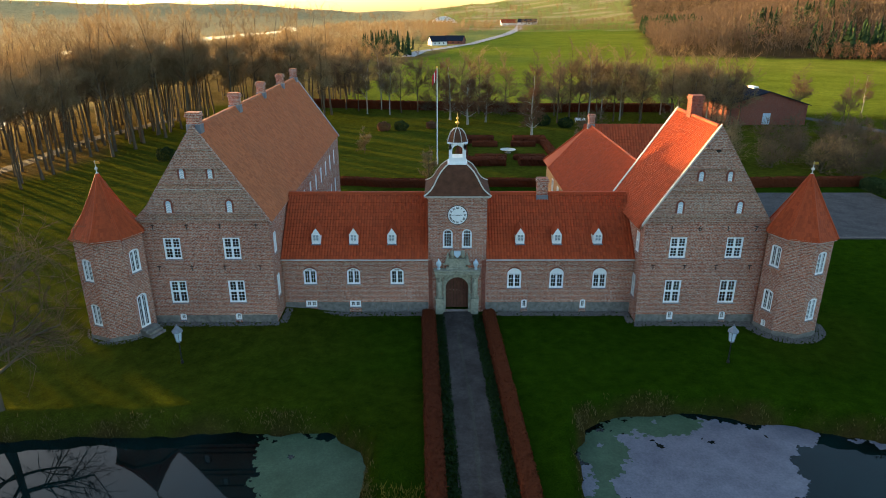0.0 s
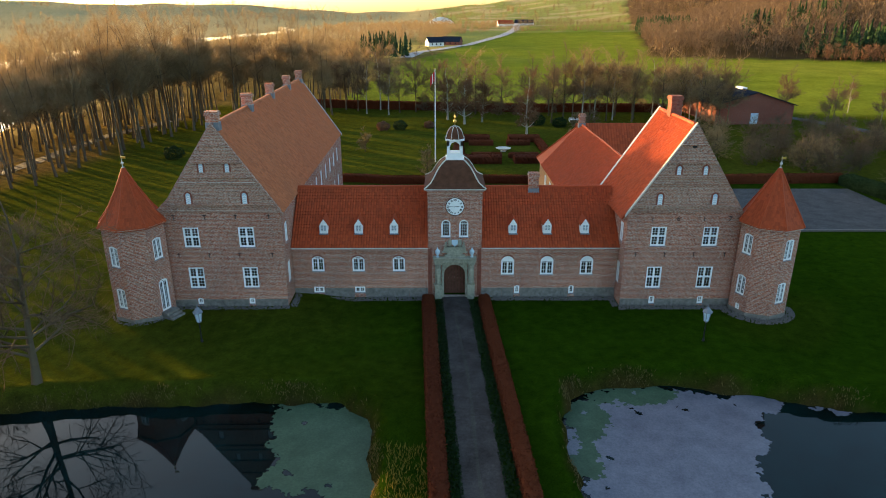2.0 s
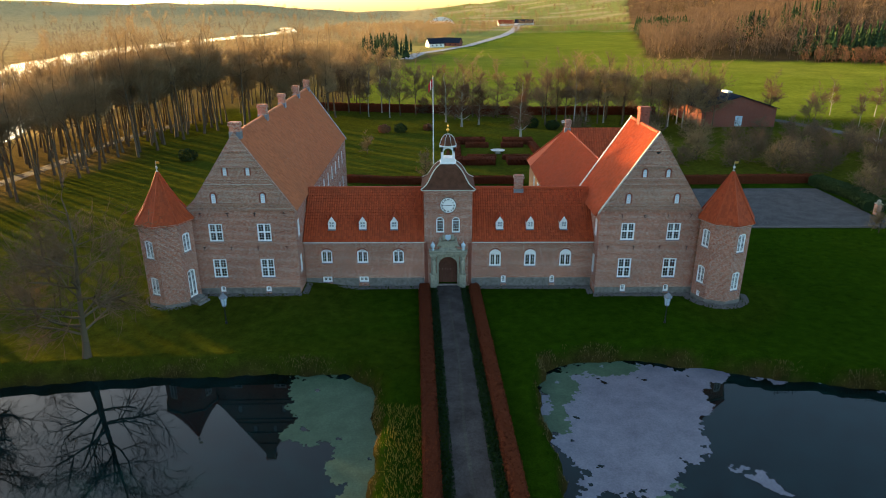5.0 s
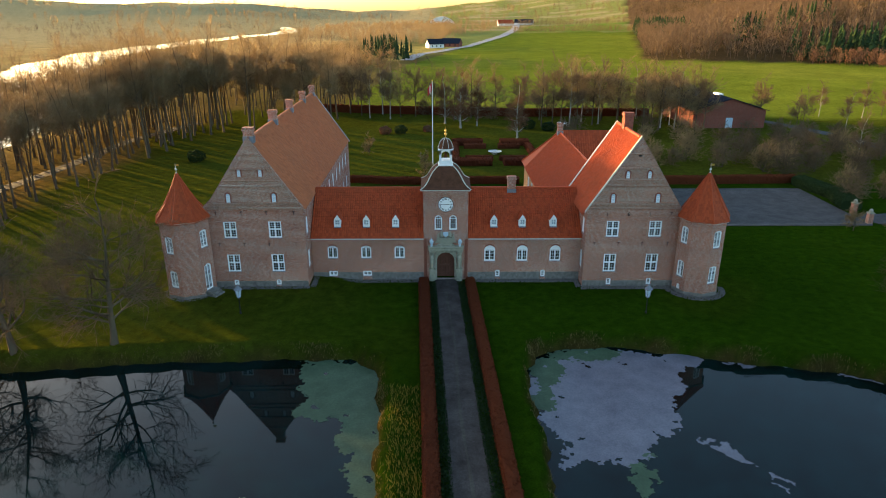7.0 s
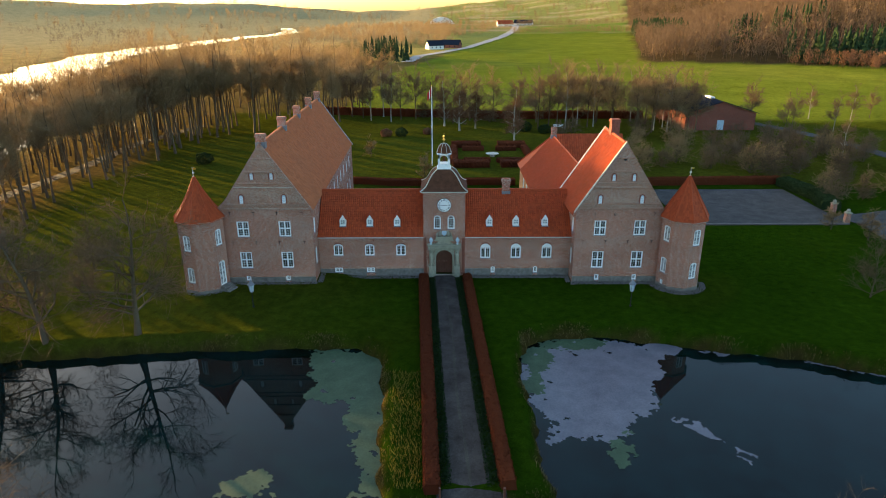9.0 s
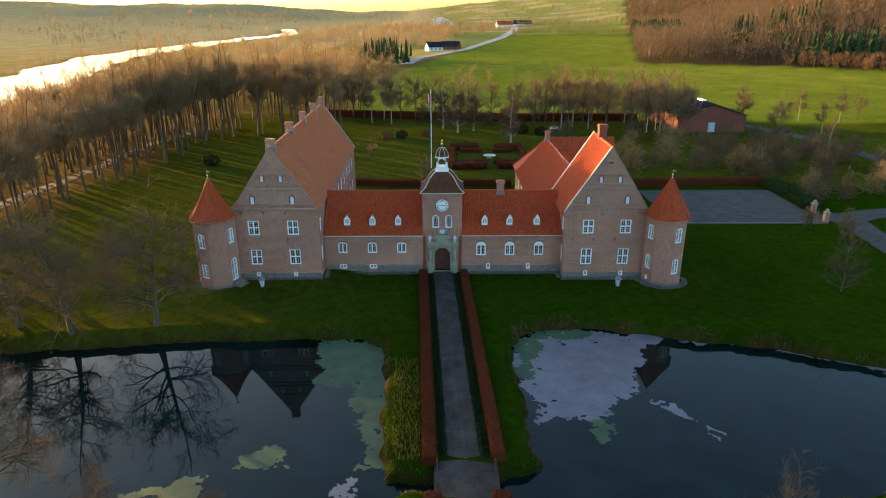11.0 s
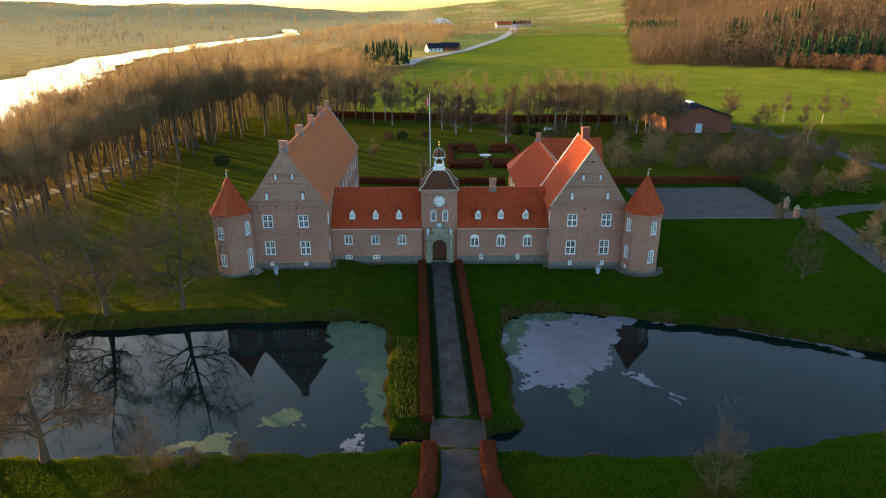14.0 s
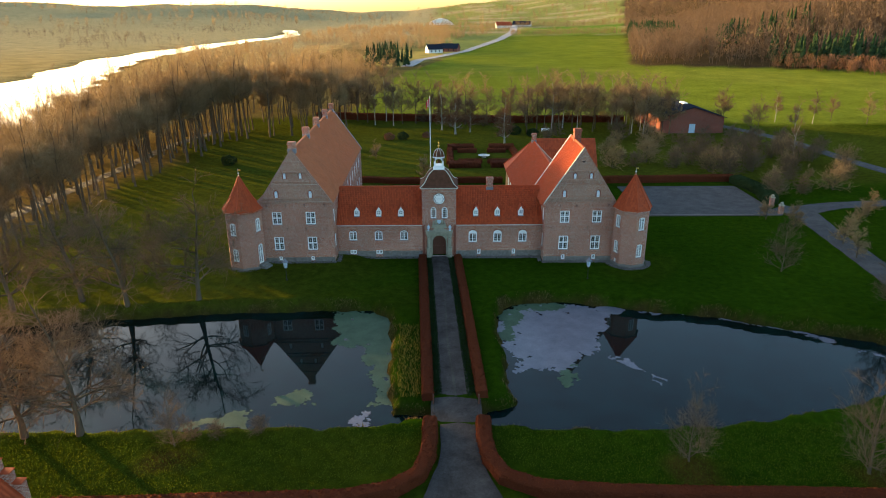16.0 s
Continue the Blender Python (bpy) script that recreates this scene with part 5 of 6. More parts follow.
# rear building with an ochre wall and hipped roof
rear = thing("rear_building", (18.4, 24, 0), "low ochre-walled rear building with hipped red roof", "house")
part("body", MB().box(13.6, 23.2, 9, 38.4, 0, 5.35), "ochre", rear)
slope(rear, (18.4, 9, 10.9), (18.4, 34.2, 10.9), (13.1, 9, 5.1), (13.1, 38.9, 5.1), "tile")
for a, b, c, d in (((18.4, 9, 10.9), (18.4, 34.2, 10.9), (23.7, 9, 5.1), (23.7, 38.9, 5.1)), ((18.4, 34.2, 10.9), (18.4, 34.21, 10.9), (13.1, 38.9, 5.1), (23.7, 38.9, 5.1))):
    part("roof_slope", MB().poly([a, c, d, b]).poly([(p[0], p[1], p[2] - 0.15) for p in (b, d, c, a)]), "tile", rear)
part("roof_hip", MB().tube((18.4, 34.2, 10.95), (13.1, 38.9, 5.15), 0.1, 0.1, 6), "tile", rear)
part("roof_hip", MB().tube((18.4, 34.2, 10.95), (23.7, 38.9, 5.15), 0.1, 0.1, 6), "lime", rear)
part("ridge_tiles", MB().tube((18.4, 9, 10.95), (18.4, 34.2, 10.95), 0.11, 0.11, 6), "tile", rear)
chimney(rear, 18.4, 33.6, 10.4, 12.4, 0.8, 0.7)
for y in (20.5, 24.5, 28.5, 32.5):
    window(rear, face(13.56, y, 2.2, -90), 1.1, 1.7, 4, 6)
cross = thing("rear_cross_wing", (27, 43, 0), "red-tiled cross wing behind the manor", "house")
part("body", MB().box(20, 32, 39.5, 46.5, 0, 4.6), "ochre", cross)
slope(cross, (19.5, 43, 9.6), (32.5, 43, 9.6), (19.5, 39, 4.4), (32.5, 39, 4.4), "tile", 0.4, 0.5)
slope(cross, (19.5, 43, 9.6), (32.5, 43, 9.6), (19.5, 47, 4.4), (32.5, 47, 4.4), "tile", 0.4, 0.5)
part("gable", MB().prism([(39.5, 4.6), (46.5, 4.6), (43, 9.3)], "x", 20, 20.4).prism([(39.5, 4.6), (46.5, 4.6), (43, 9.3)], "x", 31.6, 32), "brick", cross)

# barn behind the orchard
barn = thing("barn", (75, 112, 0), "brick barn with a dark sheet roof and pale door", "barn")
part("body", MB().box(65.4, 84.2, 101, 126, -0.4, 4.5), "brick_barn", barn)
part("gable", MB().prism([(65.4, 4.5), (84.2, 4.5), (74.8, 7.4)], "y", 101.01, 101.4), "brick_barn", barn)
part("rear_gable", MB().prism([(65.4, 4.5), (84.2, 4.5), (74.8, 7.4)], "y", 125.6, 125.99), "brick_barn", barn)
for s in (-1, 1):
    xe = 74.8 + s * 10.1
    part("roof_slope", MB().prism([(74.8, 7.65), (xe, 4.5), (xe, 4.35), (74.8, 7.45)], "y", 100.5, 126.5), "slate", barn)
part("door", MB().box(74.0, 75.8, 100.93, 100.99, 0, 2.6), "blue", barn, "pale blue double door")
part("flue", MB().tube((71, 107, 6.2), (71, 107, 8.6), 0.22, 0.22, 10), "iron", barn)
part("roof_vent", MB().box(74.2, 75.4, 108, 112, 7.4, 7.9), "white", barn)

# stepped-gable outbuilding outside the moat
outb = thing("outbuilding", (-34, -63, 0), "tiled outbuilding with a stepped brick gable", "house")
part("body", MB().box(-40.1, -29.5, -72, -54.6, -0.3, 3.0), "wall_white", outb)
slope(outb, (-34.8, -72.3, 10.2), (-34.8, -54.6, 10.2), (-29.1, -72.3, 2.8), (-29.1, -54.6, 2.8), "tile", 0.4, 0.5)
slope(outb, (-34.8, -72.3, 10.2), (-34.8, -54.6, 10.2), (-40.5, -72.3, 2.8), (-40.5, -54.6, 2.8), "tile", 0.4, 0.5)
gb = MB()
for k in range(9):
    x = 0.35 + k * 0.66
    z = 10.9 - k * 0.86
    gb.box(-34.8 - x, -34.8 + x, -54.58, -54.0, z - 0.86 if k < 8 else 0, z)
part("stepped_gable", gb, "brick", outb)
for k in range(9):
    x, z = 0.35 + k * 0.66, 10.9 - k * 0.86
    for s in (-1, 1):
        part("step_cap", MB().box(min(-34.8 + s * (x - 0.66 if k else 0), -34.8 + s * (x + 0.06)), max(-34.8 + s * (x - 0.66 if k else 0), -34.8 + s * (x + 0.06)), -54.62, -53.95, z + 0.002, z + 0.06), "tile", outb)

# moat bridge
bridge = thing("moat_bridge", (drive_x(-40), -40, -0.3), "low stone bridge carrying the drive over the moat", "bridge")
bx = drive_x(-40.2)
part("deck", MB().box(bx - 2.0, bx + 2.0, -42.3, -37.8, -0.45, 0.05), "drive", bridge)
for s in (-1, 1):
    part("side_wall", MB().box(bx + s * 2.2 - 0.18, bx + s * 2.2 + 0.18, -42.3, -37.8, -2.2, 0.02), "drive", bridge)
    part("post", MB().box(bx + s * 2.15 - 0.07, bx + s * 2.15 + 0.07, -39.3, -39.16, 0.1, 1.1), "oak", bridge)

# ---- trees, hedges and garden ----
def grow(seed, h, spread, limbs, depth, twig, first=0.25, up=0.35, sides=3, lean=0.0, girth=0.021):
    """A bare tree: lists of (p, q, r0, r1) for trunk and limbs, and for the fine crown."""
    rnd = random.Random(seed)
    wood, fine = [], []

    def bough(p, d, l, r, level):
        n = 3 if level < 2 else 2
        q, dd = p.copy(), d.copy()
        for k in range(n):
            dd = (dd + Vector((rnd.gauss(0, 0.16), rnd.gauss(0, 0.16), rnd.gauss(0, 0.10) + (0.08 * up if level else 0)))).normalized()
            e = q + dd * (l / n)
            r1 = r * (1 - 0.28 * (k + 1) / n * 1.6)
            (wood if level < 2 else fine).append((q.copy(), e.copy(), r * (1 - 0.28 * k / n * 1.6), max(r1, twig * 0.6)))
            if level < depth:
                for _ in range(rnd.choice((1, 2, 2, 3)) if level else 0):
                    side = dd.orthogonal().normalized()
                    side.rotate(Matrix.Rotation(rnd.uniform(0, 6.283), 3, dd))
                    nd = (dd * rnd.uniform(0.5, 0.9) + side * rnd.uniform(0.6, 1.0) + Vector((0, 0, up * 0.5))).normalized()
                    bough(e.copy(), nd, l * rnd.uniform(0.5, 0.72), max(r1 * 0.62, twig), level + 1)
            q = e
    base = Vector((0, 0, -0.3))
    r = h * girth
    p, d = base.copy(), Vector((lean, rnd.gauss(0, 0.03), 1)).normalized()
    n = 6
    for k in range(n):
        d = (d + Vector((rnd.gauss(0, 3 * girth), rnd.gauss(0, 3 * girth), 0.12))).normalized()
        q = p + d * (h * 0.72 / n)
        ra, rb = r * (1 - 0.72 * k / n) * (1.35 if k == 0 else 1), r * (1 - 0.72 * (k + 1) / n)
        wood.append((p.copy(), q.copy(), ra, rb))
        if (k + 1) / n > first:
            for _ in range(max(1, round(limbs / n * 1.5))):
                a = rnd.uniform(0, 6.283)
                rise = rnd.uniform(0.25, 0.9) * (0.5 + up)
                nd = Vector((math.cos(a), math.sin(a), rise)).normalized()
                bough(q - d * rnd.uniform(0, h * 0.1), nd, h * spread * rnd.uniform(0.6, 1.0) * (1.0 - 0.4 * k / n), rb * rnd.uniform(0.42, 0.62), 1)
        p = q
    bough(p, d, h * 0.28, r * 0.28, 1)
    return wood, fine


def sticks(name, segs, mat, sides):
    """One mesh of many thin tapered sticks."""
    P = np.array([s[0] for s in segs])
    Q = np.array([s[1] for s in segs])
    R0, R1 = np.array([s[2] for s in segs]), np.array([s[3] for s in segs])
    D = Q - P
    D /= np.maximum(np.linalg.norm(D, axis=1, keepdims=True), 1e-9)
    ref = np.where(np.abs(D[:, 2:3]) > 0.9, np.array([[1.0, 0, 0]]), np.array([[0, 0, 1.0]]))
    U = np.cross(D, ref)
    U /= np.linalg.norm(U, axis=1, keepdims=True)
    W = np.cross(D, U)
    vs = []
    for C, R in ((P, R0), (Q, R1)):
        for k in range(sides):
            a = 2 * math.pi * k / sides
            vs.append(C + U * (R * math.cos(a))[:, None] + W * (R * math.sin(a))[:, None])
    V = np.stack(vs, 1)
    n = len(segs)
    F = []
    o = (np.arange(n) * 2 * sides)[:, None]
    for k in range(sides):
        F.append(np.concatenate([o + k, o + (k + 1) % sides, o + sides + (k + 1) % sides, o + sides + k], 1))
    F = np.stack(F, 1).reshape(-1, 4)
    return raw_mesh(name, V.reshape(-1, 3), F, mat)


def slivers(fine, rs, per, length, width):
    """Thin pointed twigs sprouting from the fine limbs."""
    P = np.array([s[0] for s in fine])
    Q = np.array([s[1] for s in fine])
    k = np.repeat(np.arange(len(fine)), per)
    t = rs.uniform(size=(len(k), 1))
    p = P[k] * (1 - t) + Q[k] * t
    d = Q[k] - P[k]
    d /= np.linalg.norm(d, axis=1, keepdims=True)
    d = d * 0.8 + rs.normal(size=p.shape) * 0.7 + np.array([0, 0, 0.3])
    d /= np.linalg.norm(d, axis=1, keepdims=True)
    u = np.cross(d, rs.normal(size=p.shape))
    u /= np.linalg.norm(u, axis=1, keepdims=True)
    L = length * rs.uniform(0.5, 1.25, size=(len(k), 1))
    return np.stack([p - u * width, p + u * width, p + d * L], 1).reshape(-1, 3)


def spray(name, fine, mat, rs, per, length, width):
    """The fine limbs and their twigs as one mesh."""
    me = sticks(name, fine, mat, 3)
    n = len(me.vertices)
    co = np.empty(n * 3, np.float32)
    me.vertices.foreach_get("co", co)
    quads = np.empty(len(me.loops), np.int32)
    me.loops.foreach_get("vertex_index", quads)
    bpy.data.meshes.remove(me)
    T = slivers(fine, rs, per, length, width)
    q = quads.reshape(-1, 4)
    tri = np.concatenate([q[:, (0, 1, 2)], q[:, (0, 2, 3)], np.arange(len(T)).reshape(-1, 3) + n])
    return raw_mesh(name, np.concatenate([co.reshape(-1, 3), T]), tri, mat)


def raw_mesh(name, V, F, mat):
    me = bpy.data.meshes.new(name)
    V, F = np.asarray(V, np.float32), np.asarray(F, np.int32)
    me.vertices.add(len(V))
    me.vertices.foreach_set("co", V.ravel())
    me.loops.add(F.size)
    me.polygons.add(len(F))
    me.loops.foreach_set("vertex_index", F.ravel())
    me.polygons.foreach_set("loop_start", np.arange(0, F.size, F.shape[1], dtype=np.int32))
    me.update(calc_edges=True)
    me.materials.append(M[mat])
    return me


def tree_kind(name, label, seed, h, spread, limbs, depth, twig, bark="bark", crown="twig", first=0.25, up=0.35, category="tree", group="", lean=0.0, per=8, length=0.07, width=0.022, girth=0.021):
    """A tree standing at the origin, to be copied."""
    wood, fine = grow(seed, h, spread, limbs, depth, twig, first, up, lean=lean, girth=girth)
    th = thing(name, (0, 0, 0), label, category, group)
    part("trunk", sticks("trunk", wood, bark, 5), bark, th)
    part("crown", spray("crown", fine, crown, np.random.RandomState(seed), per, length * h, width), crown, th)
    return th


def plant(kind, x, y, s=1.0, turn=0.0, sink=0.0):
    m = Matrix.Translation((x, y, zheight(x, y) - sink)) @ Matrix.Rotation(turn, 4, "Z")
    ob = copy_thing(kind, m)
    ob.scale = (s, s, s)
    return ob


def bin_kind(kind):
    for o in list(kind.children_recursive) + [kind]:
        bpy.data.objects.remove(o)


rnd = random.Random(11)
WOOD = [tree_kind("tall_bare_tree", "tall bare winter tree in the wood", 20 + k, 19.5, 0.24, 24, 2, 0.026, crown="twig", first=0.7 if k % 2 else 0.5, up=0.8, per=10, length=0.11, width=0.02, girth=0.0115, group="trees of the wood") for k in range(6)]
PARK = [tree_kind("bare_tree", "bare winter tree with pale trunk in the row", 40 + k, 16.0, 0.31, 18, 2, 0.024, "birch" if k == 0 else "bark", "twig" if k % 2 else "twig_wood", 0.36, 0.5, per=24, length=0.085, width=0.013, girth=0.012, group="row of trees") for k in range(5)]
spots = []


def free(x, y, d):
    return all((x - a) ** 2 + (y - b) ** 2 > d * d for a, b in spots)


def sow(n, box, test, d, kinds, s0, s1):
    k = 0
    for _ in range(n * 12):
        if k >= n:
            break
        x, y = rnd.uniform(box[0], box[1]), rnd.uniform(box[2], box[3])
        if test(x, y) and free(x, y, d):
            spots.append((x, y))
            plant(rnd.choice(kinds), x, y, rnd.uniform(s0, s1), rnd.uniform(0, 6.28))
            k += 1


def wood_edge(y):
    return -57.5 - 3.5 * smooth01((y - 8) / 25) if y < 95 else -34


sow(72, (-88, -57, -12, 55), lambda x, y: x < wood_edge(y) - 3 and x > -72 - 0.45 * max(0, y) and abs(x + 76) > 2.2, 2.9, WOOD, 0.8, 1.05)
sow(64, (-88, -60, 55, 96), lambda x, y: x < wood_edge(y) - 3 and abs(x + 76) > 2.2, 2.8, WOOD, 0.92, 1.12)
sow(40, (-84, -58, 76, 112), lambda x, y: x < -61 or y > 97, 2.4, WOOD, 1.0, 1.15)
sow(85, (-88, -27, 97, 170), lambda x, y: True, 4.4, WOOD, 0.75, 1.0)
sow(40, (-80, -8, 140, 260), lambda x, y: x < -32 + (y - 140) * 0.1, 5, WOOD, 0.6, 0.85)
for x, y, k in ((-44, 100, 0), (-40, 104, 1), (-35, 101, 2), (-46, 108, 3), (-38, 112, 4), (-33, 108, 5), (-50, 98, 1), (-52, 105, 2), (-41, 118, 0), (-30, 116, 3), (-58, 92, 4), (-60, 84, 5), (-62, 78, 0), (-64, 70, 1), (-59, 100, 2), (-63, 88, 3), (-66, 82, 4), (-65, 95, 5), (-61, 72, 0), (-67, 76, 1), (-62, 65, 2), (-56, 96, 3)):
    plant(WOOD[k], x, y, 1.24, x)
ROW = [(26, 103), (29.5, 107), (32, 107.5), (36.5, 108), (40, 105.5), (44, 113), (47.8, 109), (52, 100), (55.5, 98), (58, 112), (61, 106), (62.5, 113), (50, 118), (36, 116), (22, 112), (33.5, 103.5), (38, 110), (42, 107), (46, 104), (54, 106), (57, 101), (64, 109), (66, 103), (45, 116), (55, 117), (60, 118), (27, 114), (15, 118), (3, 113), (-15, 116), (-21, 118), (60, 99), (62.5, 96.5), (65, 98), (59, 94), (67.5, 99), (8, 117), (-3, 119), (-8, 121), (-12.3, 120), (-18, 125), (-24, 123), (-28, 128), (-31, 130)]
for x, y in ROW:
    plant(rnd.choice(PARK), x, y, rnd.uniform(0.85, 1.05), rnd.uniform(0, 6.28))
BIRCH = tree_kind("birch", "bare birch with a white trunk and reddish twigs", 61, 13, 0.22, 20, 2, 0.03, "birch", "twig_red", 0.25, 0.3, group="birches", per=16, length=0.1, width=0.02)
for x, y, s in ((17.7, 85.5, 1.0), (4.5, 101, 1.05), (9, 104, 0.9), (0.5, 108, 1.0)):
    plant(BIRCH, x, y, s, x)
BUSH = [tree_kind("bare_shrub", "bare brown winter shrub", 70 + k, 4.6, 0.55, 20, 2, 0.02, "bark", ("twig_wood", "twig", "twig_wood")[k], 0.02, 0.3, per=10, length=0.13, width=0.011, category="shrub", group="shrubs beyond the yard") for k in range(3)]
SHRUB_SPOTS = [(55, 56), (60, 60), (64, 57), (69, 63), (74, 60), (58, 66), (66, 70), (76, 72), (82, 66), (88, 74), (84, 58), (90, 62), (71, 52), (78, 50), (50, 62), (46, 58), (40, 56), (36, 66), (42, 70), (92, 82), (86, 86), (79, 84), (70, 80), (58, 80), (48, 84), (30, 92), (34, 96), (96, 70), (64, 48), (88, 46), (66, 32), (72, 33), (80, 36), (70, 41), (57, 86), (50, 92), (8, 121), (14, 116), (20, 119), (30, 120), (42, 121), (54, 122), (-6, 124), (63, 118), (61, 52), (67, 55), (73, 66), (80, 55), (86, 69), (62, 74), (54, 72), (44, 64), (84, 79), (93, 54), (75, 44), (-19.5, -43.9), (-15.6, -43.6), (-21.5, -44.2)]
for x, y in SHRUB_SPOTS:
    plant(rnd.choice(BUSH), x, y, rnd.uniform(0.7, 1.35) * (0.35 if y < 0 else 1), rnd.uniform(0, 6.28))
for x, y, s in ((84, 60, 0.62), (90, 96, 0.6), (96, 104, 0.62), (104, 98, 0.6), (108, 118, 0.6), (118, 114, 0.6), (126, 118, 0.55), (134, 112, 0.6), (142, 114, 0.55), (88, 112, 0.7), (92, 120, 0.7), (150, 110, 0.6), (158, 110, 0.6), (166, 108, 0.6), (172, 106, 0.6)):
    plant(rnd.choice(PARK), x, y, s, x)
ORCH = [tree_kind("fruit_tree", "small bare fruit tree on the lawn", 80 + k, 4.6, 0.36, 16, 2, 0.02, "bark", "twig", 0.3, 0.35, per=9, length=0.12, width=0.012, group="fruit trees") for k in range(2)]
for k, (x, y) in enumerate([(-16, 68), (-3.6, 47.5), (62, -2), (63.5, 4), (66.5, 8), (70, -3), (72, 14), (76, 18), (80, 9), (60, 12), (88, 20), (96, 36), (78, 42), (-36, 60), (26, 76), (92, 30), (57.5, 17)]):
    plant(ORCH[k % 2], x, y, rnd.uniform(0.8, 1.15), x)

OAK = [tree_kind("old_bare_tree", "old spreading bare tree by the moat", 90 + k, 15.5, 0.36, 16, 3, 0.02, "bark", "twig_wood", 0.2, 0.25, per=7, length=0.075, width=0.0075, group="old trees by the moat", lean=0.05) for k in range(2)]
for k, (x, y, s, a) in enumerate([(-31.6, -43.6, 0.95, 0.4), (-36.2, -44.0, 0.9, 2.0), (-31, -15.6, 1.0, 1.0), (-39.5, -17.0, 0.95, 3.0), (-46, -15.5, 1.0, 5.0), (-53, -18.5, 0.95, 2.2), (-47, -44.5, 1.0, 4.0)]):
    plant(OAK[k % 2], x, y, s, a)
SMALL = tree_kind("young_bare_tree", "young many-branched bare tree on the bank", 101, 7.4, 0.33, 14, 3, 0.008, "bark", "twig_wood", 0.16, 0.75, per=4, length=0.06, width=0.004, girth=0.012)
for x, y, s, a in ((20.7, -47.6, 0.95, 0.0), (-22.6, -45.2, 0.8, 2.0), (34.6, -49.2, 1.5, 1.0), (48.4, -7, 1.1, 2.5), (55.0, -20.5, 1.3, 4), (56, -33, 1.4, 1.1), (-39, -9, 1.0, 3.2), (-43, 0, 1.1, 1.2)):
    plant(SMALL, x, y, s, a)
for kd in (*WOOD, *PARK, BIRCH, *BUSH, *ORCH, *OAK, SMALL):
    bin_kind(kd)


def leaf_cloud(pts, size, rs):
    """Small tilted four-cornered leaves at the points."""
    n = len(pts)
    d = rs.normal(size=(n, 3))
    d /= np.linalg.norm(d, axis=1, keepdims=True)
    u = np.cross(d, rs.normal(size=(n, 3)))
    u /= np.linalg.norm(u, axis=1, keepdims=True)
    w = np.cross(d, u)
    s = size * rs.uniform(0.6, 1.3, size=(n, 1))
    V = np.stack([pts - u * s, pts + w * s * 0.6 + d * s * 0.2, pts + u * s, pts - w * s * 0.6 + d * s * 0.2], 1)
    return V.reshape(-1, 3), np.arange(n * 4).reshape(n, 4)


def hedge(label, path, w, h, mat="beech", seed=1, leaf=0.07, dens=70, z=None):
    """A clipped hedge along a line: a rough solid core and a skin of leaves."""
    rs = np.random.RandomState(seed)
    P = []
    for a, b in zip(path, path[1:]):
        n = max(1, int(math.dist(a, b) / 0.35))
        P += [(a[0] + (b[0] - a[0]) * k / n, a[1] + (b[1] - a[1]) * k / n) for k in range(n)]
    P.append(path[-1])
    P = np.array(P)
    T = np.gradient(P, axis=0)
    T /= np.linalg.norm(T, axis=1, keepdims=True)
    N = np.stack([T[:, 1], -T[:, 0]], 1)
    prof = np.array([(-0.5, 0.0), (-0.53, 0.35), (-0.5, 0.8), (-0.4, 0.96), (-0.15, 1.0), (0.15, 1.0), (0.4, 0.96), (0.5, 0.8), (0.53, 0.35), (0.5, 0.0)])
    g = height(P[:, 0], P[:, 1]) if z is None else np.full(len(P), z)
    m = len(prof)
    off = prof[None, :, 0] * w * (1 + 0.05 * rs.normal(size=(len(P), m)))
    zz = g[:, None] - 0.1 + (prof[None, :, 1] * h + 0.1) * (1 + 0.025 * rs.normal(size=(len(P), m)))
    V = np.concatenate([P[:, None, :] + N[:, None, :] * off[..., None], zz[..., None]], -1)
    F = [(i * m + j, i * m + j + 1, (i + 1) * m + j + 1, (i + 1) * m + j) for i in range(len(P) - 1) for j in range(m - 1)]
    core = MB()
    core.v, core.f = [tuple(p) for p in V.reshape(-1, 3)], F
    core.f += [tuple(range(m)), tuple(range((len(P) - 1) * m + m - 1, (len(P) - 1) * m - 1, -1))]
    th = thing("hedge", (P[0, 0], P[0, 1], g[0]), label, "hedge")
    part("hedge_core", core, mat, th)
    k = int(len(P) * 0.35 * (w + 2 * h) * dens)
    i, j = rs.randint(0, len(P) - 1, k), rs.randint(0, m - 1, k)
    a, b = rs.uniform(size=(k, 1)), rs.uniform(size=(k, 1))
    Q = V[i, j] * (1 - a) * (1 - b) + V[i + 1, j] * a * (1 - b) + V[i, j + 1] * (1 - a) * b + V[i + 1, j + 1] * a * b
    Q = Q + rs.normal(size=Q.shape) * 0.035
    lv, lf = leaf_cloud(Q, leaf, rs)
    part("hedge_leaves", raw_mesh("hedge_leaves", lv, lf, mat), mat, th, kind="stuff")
    return th


